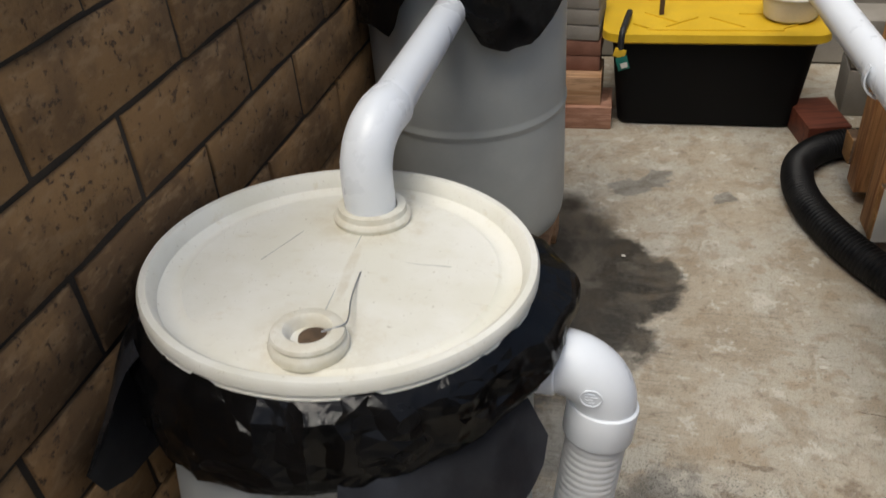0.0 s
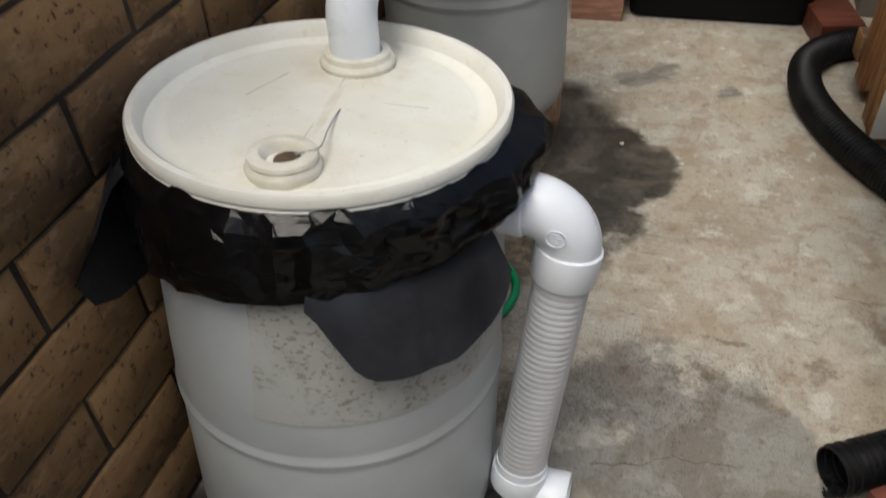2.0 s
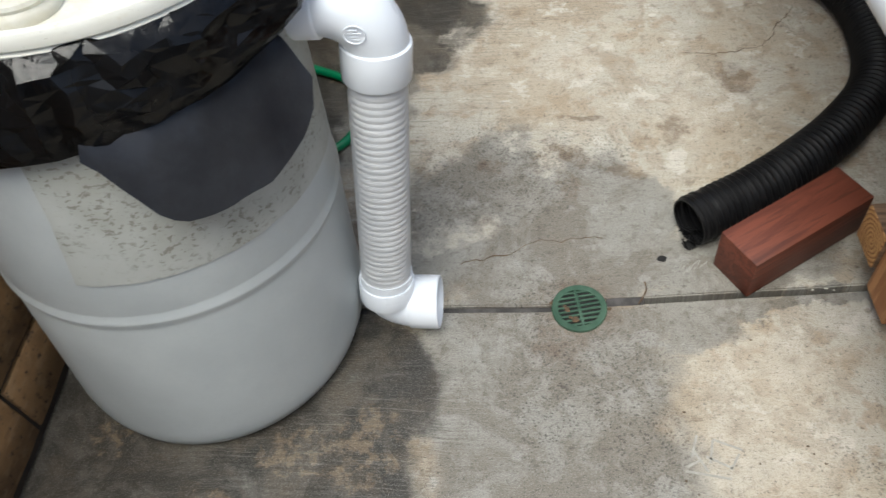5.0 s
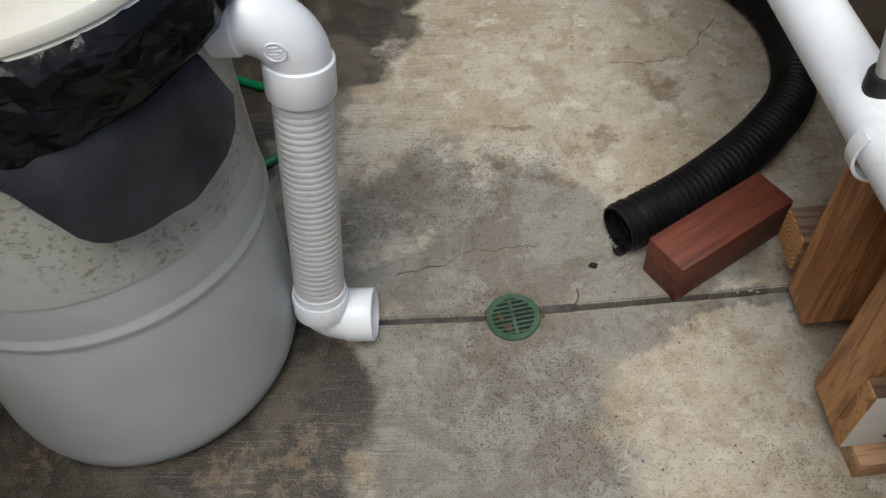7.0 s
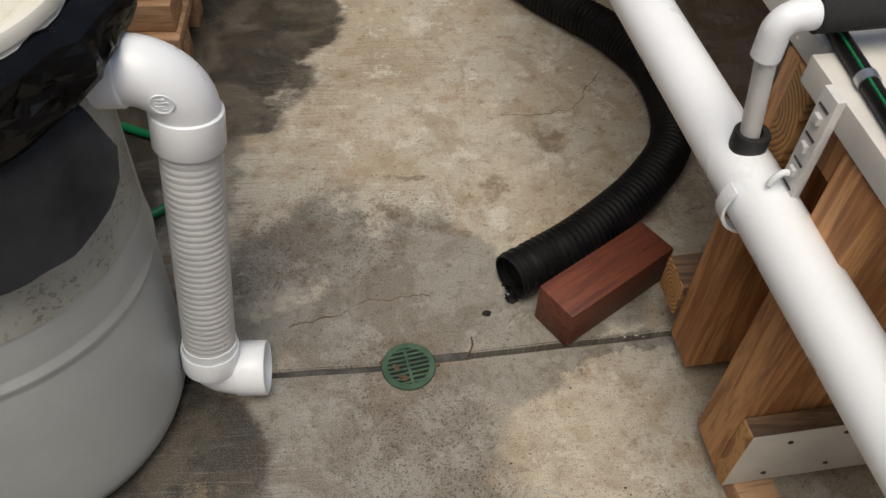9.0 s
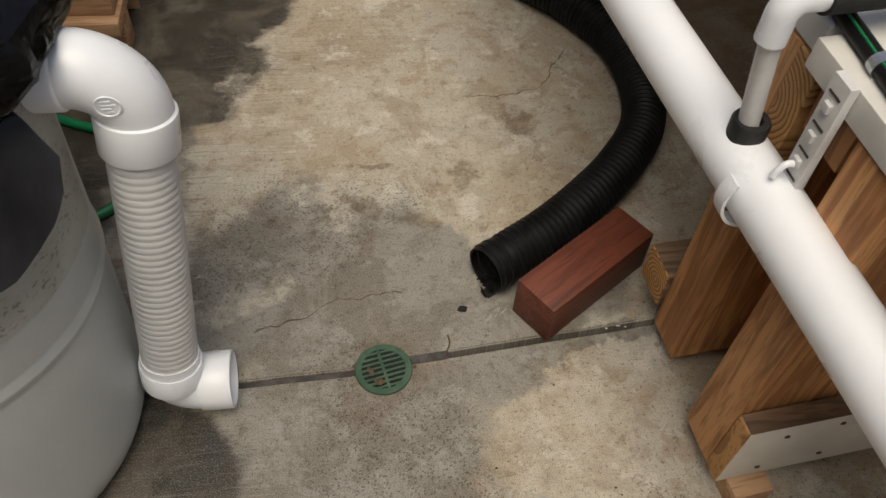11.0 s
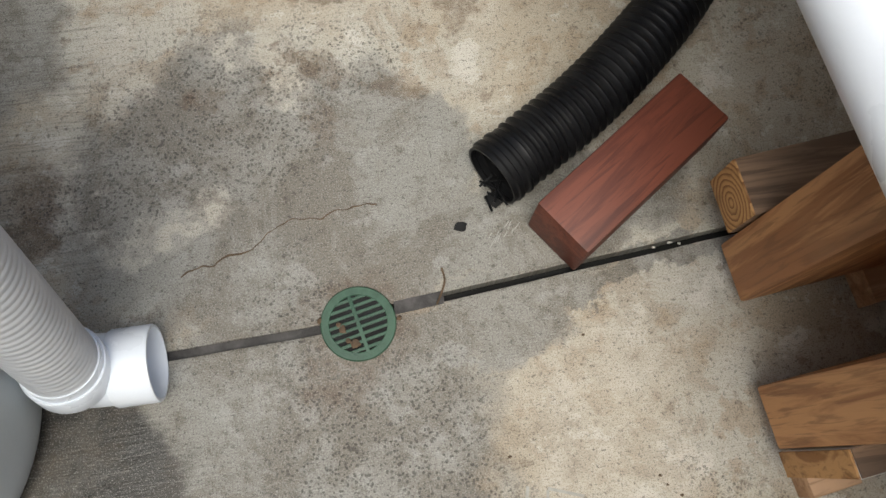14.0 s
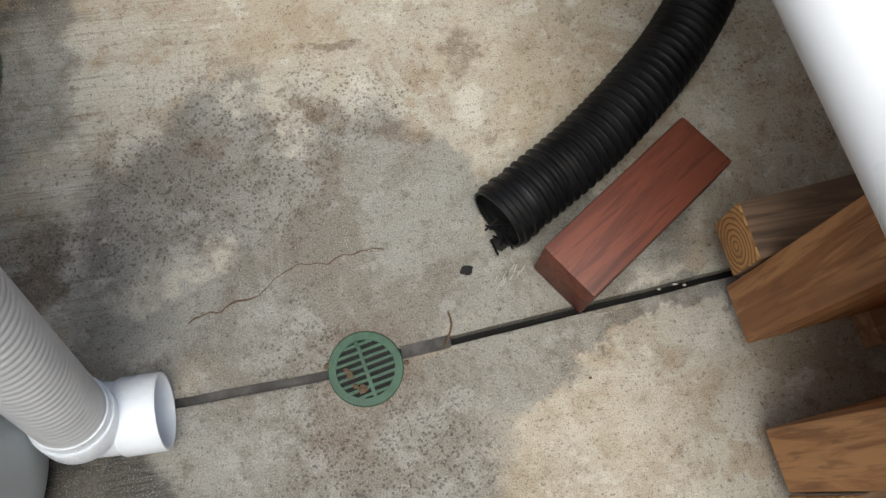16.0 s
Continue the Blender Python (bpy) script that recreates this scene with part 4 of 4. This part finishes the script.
def riser(y, foam):
    base = lp(y)
    r = thing("riser_pipe", (base.x, base.y, base.z + RL), "thin white pvc riser with black rubber grommet on the manifold", "pipe", "riser pipes")
    part("grommet", lathe([(0.016, -0.018), (0.026, -0.022), (0.0275, -0.014), (0.0275, 0.018), (0.025, 0.022), (0.0155, 0.022)], (base.x, base.y, base.z + RL), 32), RUBBER, r, "black rubber grommet")
    zt = base.z + RL + 0.17
    part("tube", sweep([Vector((base.x, base.y, base.z + RL - 0.01)), Vector((base.x - 0.026, base.y, zt))], 0.0148, 24), PVC_OLD, r)
    base = base - Vector((0.026, 0, 0))
    e = [Vector((base.x, base.y, zt - 0.012)), Vector((base.x, base.y, zt + 0.025))] + [Vector((base.x, base.y, zt + 0.025)) + bv * (0.024 - 0.024 * math.cos(math.pi / 2 * i / 10)) + Vector((0, 0, 0.024 * math.sin(math.pi / 2 * i / 10))) for i in range(1, 11)]
    e.append(e[-1] + bv * 0.026)
    part("elbow", sweep(e, 0.0205, 28), PVC, r)
    if foam:
        f = thing("insulated_pipe", tuple(e[-1]), "pipe sleeved in black foam insulation lying over the bench", "pipe")
        part("sleeve", sweep([e[-1] - bv * 0.004 + bv * (0.03 * i) for i in range(24)], 0.0255, 28), FOAM, f)


riser(1.20, True)
riser(2.42, False)


def clip(y):
    p = lp(y)
    c = thing("pipe_clip", (p.x, p.y, p.z), "white plastic pipe hanger clip round the manifold", "clip", "pipe clips")
    pts = [p + bv * (-(RL + 0.008) * math.cos(a)) + Vector((0, 0, -(RL + 0.008) * math.sin(a))) for a in [radians(-34 + 9.5 * i) for i in range(15)]]
    line_ = spline(pts, 0.006)
    bm = bmesh.new()
    rows_ = []
    for i, q in enumerate(line_):
        o = (q - p).normalized()
        wdt = 0.012
        rows_.append([bm.verts.new(q + bu * s * wdt + o * h) for s, h in ((-1, 0), (1, 0), (1, 0.005), (-1, 0.005))])
    for a, b in zip(rows_, rows_[1:]):
        for j in range(4):
            bm.faces.new((a[j], a[(j + 1) % 4], b[(j + 1) % 4], b[j]))
    bm.faces.new(rows_[0])
    bm.faces.new(rows_[-1])
    part("band", bm, PVC, c)


clip(1.13)
clip(2.60)
clip(1.95)

# irrigation line on the bench top
irr = thing("irrigation_line", (1.26, 1.1, TOP), "black irrigation tube with green stripe clamped on the bench", "hose")
il = [Vector((1.1995 - 0.03 * (y - 0.7), y, TOP + 0.012)) for y in (1.5, 1.3, 1.1, 0.9, 0.6)]
part("tube", sweep(spline(il, 0.02), 0.0125, 16), BLACKHOSE, irr)
part("stripe", sweep(spline([q + Vector((-0.006, 0, 0.0112)) for q in il], 0.02), 0.0018, 8), GREENLINE, irr, "green stripe")
cl = Vector((1.187, 1.125, TOP + 0.012))
part("clamp", lathe([(0.0128, -0.008), (0.0148, -0.008), (0.0148, 0.008), (0.0128, 0.008)], tuple(cl), 24, Matrix.Rotation(radians(90), 4, "X"), True), STEEL, irr, "galvanised steel clamp")
cord = thing("cord", (1.45, 1.9, 0.0), "thin red cord lying on the ground under the bench", "cord")
part("strand", sweep(spline([(1.38, 2.5, 0.004), (1.42, 2.2, 0.004), (1.50, 1.95, 0.004), (1.60, 1.7, 0.004), (1.62, 1.4, 0.004)], 0.02), 0.004, 8), REDCORD, cord)

# ---- storage tote ----
tote = thing("storage_tote", (0.47, 3.80, 0), "black storage tote with yellow snap lid standing on the concrete", "storage box")


def tub(cx, cy, w0, d0, w1, d1, h, turn, r=0.05):
    bm = bmesh.new()
    rows_ = []
    for w, d, z in ((w0 - 0.03, d0 - 0.03, 0.0), (w0, d0, 0.012), (w0 + (w1 - w0) * 0.5, d0 + (d1 - d0) * 0.5, h * 0.5), (w1, d1, h)):
        ring = []
        for sx, sy, a0 in ((1, 1, 0), (-1, 1, 90), (-1, -1, 180), (1, -1, 270)):
            for i in range(6):
                a = radians(a0 + 18 * i)
                ring.append((cx + sx * (w / 2 - r) + r * math.cos(a), cy + sy * (d / 2 - r) + r * math.sin(a), z))
        rows_.append([bm.verts.new(q) for q in ring])
    for a, b in zip(rows_, rows_[1:]):
        for i in range(len(a)):
            bm.faces.new((a[i], a[(i + 1) % len(a)], b[(i + 1) % len(b)], b[i]))
    bm.faces.new(rows_[0])
    bm.faces.new(rows_[-1])
    bmesh.ops.rotate(bm, cent=(cx, cy, 0), matrix=Matrix.Rotation(radians(turn), 3, "Z"), verts=bm.verts)
    return bm


TX, TY, TT = 0.468, 3.80, 3.2
part("tub", tub(TX, TY, 0.70, 0.44, 0.77, 0.50, 0.385, TT), BINBLACK, tote)
lidb = tub(TX, TY, 0.85, 0.575, 0.845, 0.57, 0.042, TT, 0.07)
bmesh.ops.translate(lidb, verts=lidb.verts, vec=(0, 0, 0.375))
lid_t = part("lid", lidb, YELLOW, tote, "yellow snap lid with moulded ribs")
rt = Matrix.Rotation(radians(TT), 3, "Z")
for x, y, w, d, a in ((0, -0.235, 0.5, 0.012, 0), (0.27, -0.2, 0.09, 0.01, 38), (-0.27, -0.2, 0.09, 0.01, -38), (-0.12, -0.15, 0.16, 0.01, 40), (0.05, -0.15, 0.16, 0.01, -40), (-0.2, -0.1, 0.16, 0.01, -40), (0.2, -0.06, 0.2, 0.012, 0), (0, 0.1, 0.5, 0.012, 0)):
    p = rt @ Vector((x, y, 0))
    part("rib", box((w, d, 0.007), (TX + p.x, TY + p.y, 0.419), TT + a, 0.002), YELLOW, lid_t, "", False)
tub2 = thing("plastic_tub", (0.76, 3.72, 0.417), "cloudy white plastic tub lying on the yellow tote lid", "tub")
part("shell", lathe([(0, 0), (0.085, 0), (0.1, 0.012), (0.112, 0.09), (0.117, 0.094), (0.117, 0.1), (0.108, 0.1), (0.096, 0.016), (0, 0.012)], (0.76, 3.73, 0.4185), 40), CLOUDY, tub2)
brush = thing("scrub_brush", (0.14, 3.52, 0.42), "black-handled brush with yellow and teal tag hanging over the lid", "brush")
part("handle", sweep(spline([(0.15, 3.70, 0.432), (0.145, 3.6, 0.434), (0.14, 3.528, 0.432), (0.136, 3.498, 0.41), (0.134, 3.492, 0.36)], 0.01), 0.0125, 12), RUBBER, brush)
part("collar", box((0.045, 0.012, 0.035), (0.132, 3.488, 0.345), 8, 0.003, Matrix.Rotation(radians(18), 4, "Y")), YELLOW, brush, "yellow collar")
tag = part("tag", box((0.045, 0.006, 0.055), (0.145, 3.486, 0.305), 8, 0.001, Matrix.Rotation(radians(-16), 4, "Y")), TEAL, brush, "teal printed tag")
part("print", box((0.026, 0.002, 0.02), (0.152, 3.4815, 0.297), 8, 0.0, Matrix.Rotation(radians(-16), 4, "Y")), CLOUDY, tag, "pale unreadable print", False)
stick = thing("stick", (0.27, 3.68, 0.42), "short dark brown stick standing on the lid", "stick")
part("shaft", box((0.018, 0.018, 0.12), (0.275, 3.72, 0.478), 10, 0.003), BROWN, stick)

# timber and bricks beside the tote
timber("wood_block", (0.21, 0.2, 0.098), (0.0, 3.60, 0.049), 4, PINK, "pinkish fir timber block, bottom of a stack")
timber("wood_block", (0.16, 0.2, 0.125), (-0.02, 3.62, 0.1605), 2, PINE, "pale fir timber block stacked on another block")
for i, (z, x) in enumerate(((0.255, -0.03), (0.32, -0.025), (0.385, -0.03), (0.45, -0.03), (0.515, -0.028))):
    br = thing("brick", (x, 3.68, z - 0.032), "weathered red brick stacked on the timber blocks", "brick", "stacked bricks")
    part("clay", box((0.15, 0.2, 0.062), (x, 3.68, z), 3 - 2 * i, 0.005, None, 0.002), BRICKRED if i < 2 else GREYWALL, br)
timber("wood_block", (0.16, 0.26, 0.10), (0.905, 3.56, 0.05), 14, REDWOOD, "red-stained timber block beside the black tote")
for i, z in enumerate((0.1, 0.305)):
    gb = thing("concrete_block", (1.2, 3.82, z - 0.1), "grey concrete block beside the tote, behind the hose", "block", "concrete blocks")
    part("body", box((0.4, 0.2, 0.196), (1.22, 3.84, z), 0, 0.006, None, 0.002), GREYWALL, gb)

# ---- small things on the ground ----


def pebble(name, at, size, material, label, seed, category="debris"):
    ob = thing(name, (at[0], at[1], 0), label, category)
    bm = bmesh.new()
    bmesh.ops.create_icosphere(bm, subdivisions=2, radius=1)
    for v in bm.verts:
        v.co *= 1 + 0.4 * noise.noise(v.co * 1.4 + Vector((seed, 0, 0)))
        v.co = Vector((v.co.x * size[0], v.co.y * size[1], v.co.z * size[2]))
    bmesh.ops.translate(bm, verts=bm.verts, vec=(at[0], at[1], size[2] * 0.8))
    part("scrap", bm, material, ob)


pebble("chip", (0.806, 2.192), (0.012, 0.005, 0.004), CHALK, "small white chip on the concrete", 1)
pebble("chip", (0.235, 2.625), (0.008, 0.006, 0.003), CHALK, "small white chip on the concrete", 3)
# anchor holes are flat black spots; their inner shade is only colour
pebble("anchor_hole", (0.778, 1.381), (0.010, 0.009, 0.0012), DARK, "small black spot standing for the shade in a drilled anchor hole", 5, "anchor")
pebble("anchor_hole", (0.838, 1.418), (0.014, 0.013, 0.0015), DARK, "small black spot standing for the shade in a drilled anchor hole", 8, "anchor")
twig = thing("twig", (0.73, 1.3, 0), "thin brown twig lying at the slab joint", "twig")
part("stem", sweep(spline([(0.722, 1.262, 0.004), (0.735, 1.285, 0.005), (0.740, 1.300, 0.004), (0.738, 1.318, 0.004)], 0.006), 0.0016, 8), BROWN, twig)
crack_a = spline([(0.34, 1.362, 0), (0.416, 1.382, 0), (0.461, 1.398, 0), (0.508, 1.427, 0), (0.561, 1.426, 0), (0.616, 1.436, 0), (0.653, 1.436, 0)], 0.003)
crack_b = spline([(0.873, 2.042, 0), (0.982, 2.038, 0), (1.082, 2.07, 0), (1.126, 2.141, 0), (1.18, 2.215, 0)], 0.006)
for cr in (crack_a, crack_b):
    ln_ = [q + Vector((0.006 * noise.noise(q * 60), 0.008 * noise.noise(q * 45 + Vector((3, 1, 0))), -0.0002)) for q in cr]
    part("crack", sweep(ln_, [0.0008 + 0.0016 * abs(noise.noise(q * 30)) for q in ln_], 6), BROWN, floor_north, "fine dark crack")
flecks = thing("scuff_marks", (0.84, 1.36, 0), "short pale scuff marks on the damp concrete by the hose", "marks")
for i in range(11):
    part("stroke", box((0.009 + 0.006 * (i % 3), 0.0016, 0.0008), (0.822 + 0.004 * i + 0.006 * math.sin(i * 2.1), 1.352 + 0.008 * math.cos(i * 1.7) + 0.002 * i, 0.0003), 55 + 9 * math.sin(i * 3), 0.0), SCUFF, flecks, "", False)
for i in range(3):
    pebble("chip", (1.075 + 0.021 * i + 0.006 * (i % 2), joint_y(1.08 + 0.02 * i) + 0.003 * math.sin(i * 2.3)), (0.003 + 0.002 * (i % 2), 0.002, 0.002), CHALK, "tiny white chip lying in the slab joint", 20 + i)
rng2 = random.Random(9)
for i in range(16):
    pebble("speck", (rng2.uniform(0.75, 1.12), rng2.uniform(0.75, 1.22)), (rng2.uniform(0.0015, 0.0035), 0.002, 0.0012), BROWN, "tiny dark seed speck on the concrete", 40 + i)
mark = thing("scratched_mark", (0.84, 0.92, 0.0), "pale scratched emblem of short strokes on the concrete", "mark")
for x, y, l, a in ((-0.03, 0.05, 0.05, 75), (-0.02, 0.02, 0.05, -60), (0.0, 0.04, 0.05, 80), (0.012, 0.02, 0.055, -25), (0.04, 0.022, 0.04, 60), (-0.01, -0.005, 0.09, -8), (0.03, 0.055, 0.06, -20), (-0.035, 0.015, 0.03, 30)):
    part("stroke", box((l * 0.9, 0.0045, 0.0008), (0.838 + x, 0.905 + y, 0.0003), a, 0.0), SCUFF, mark, "", False)

block_wall()
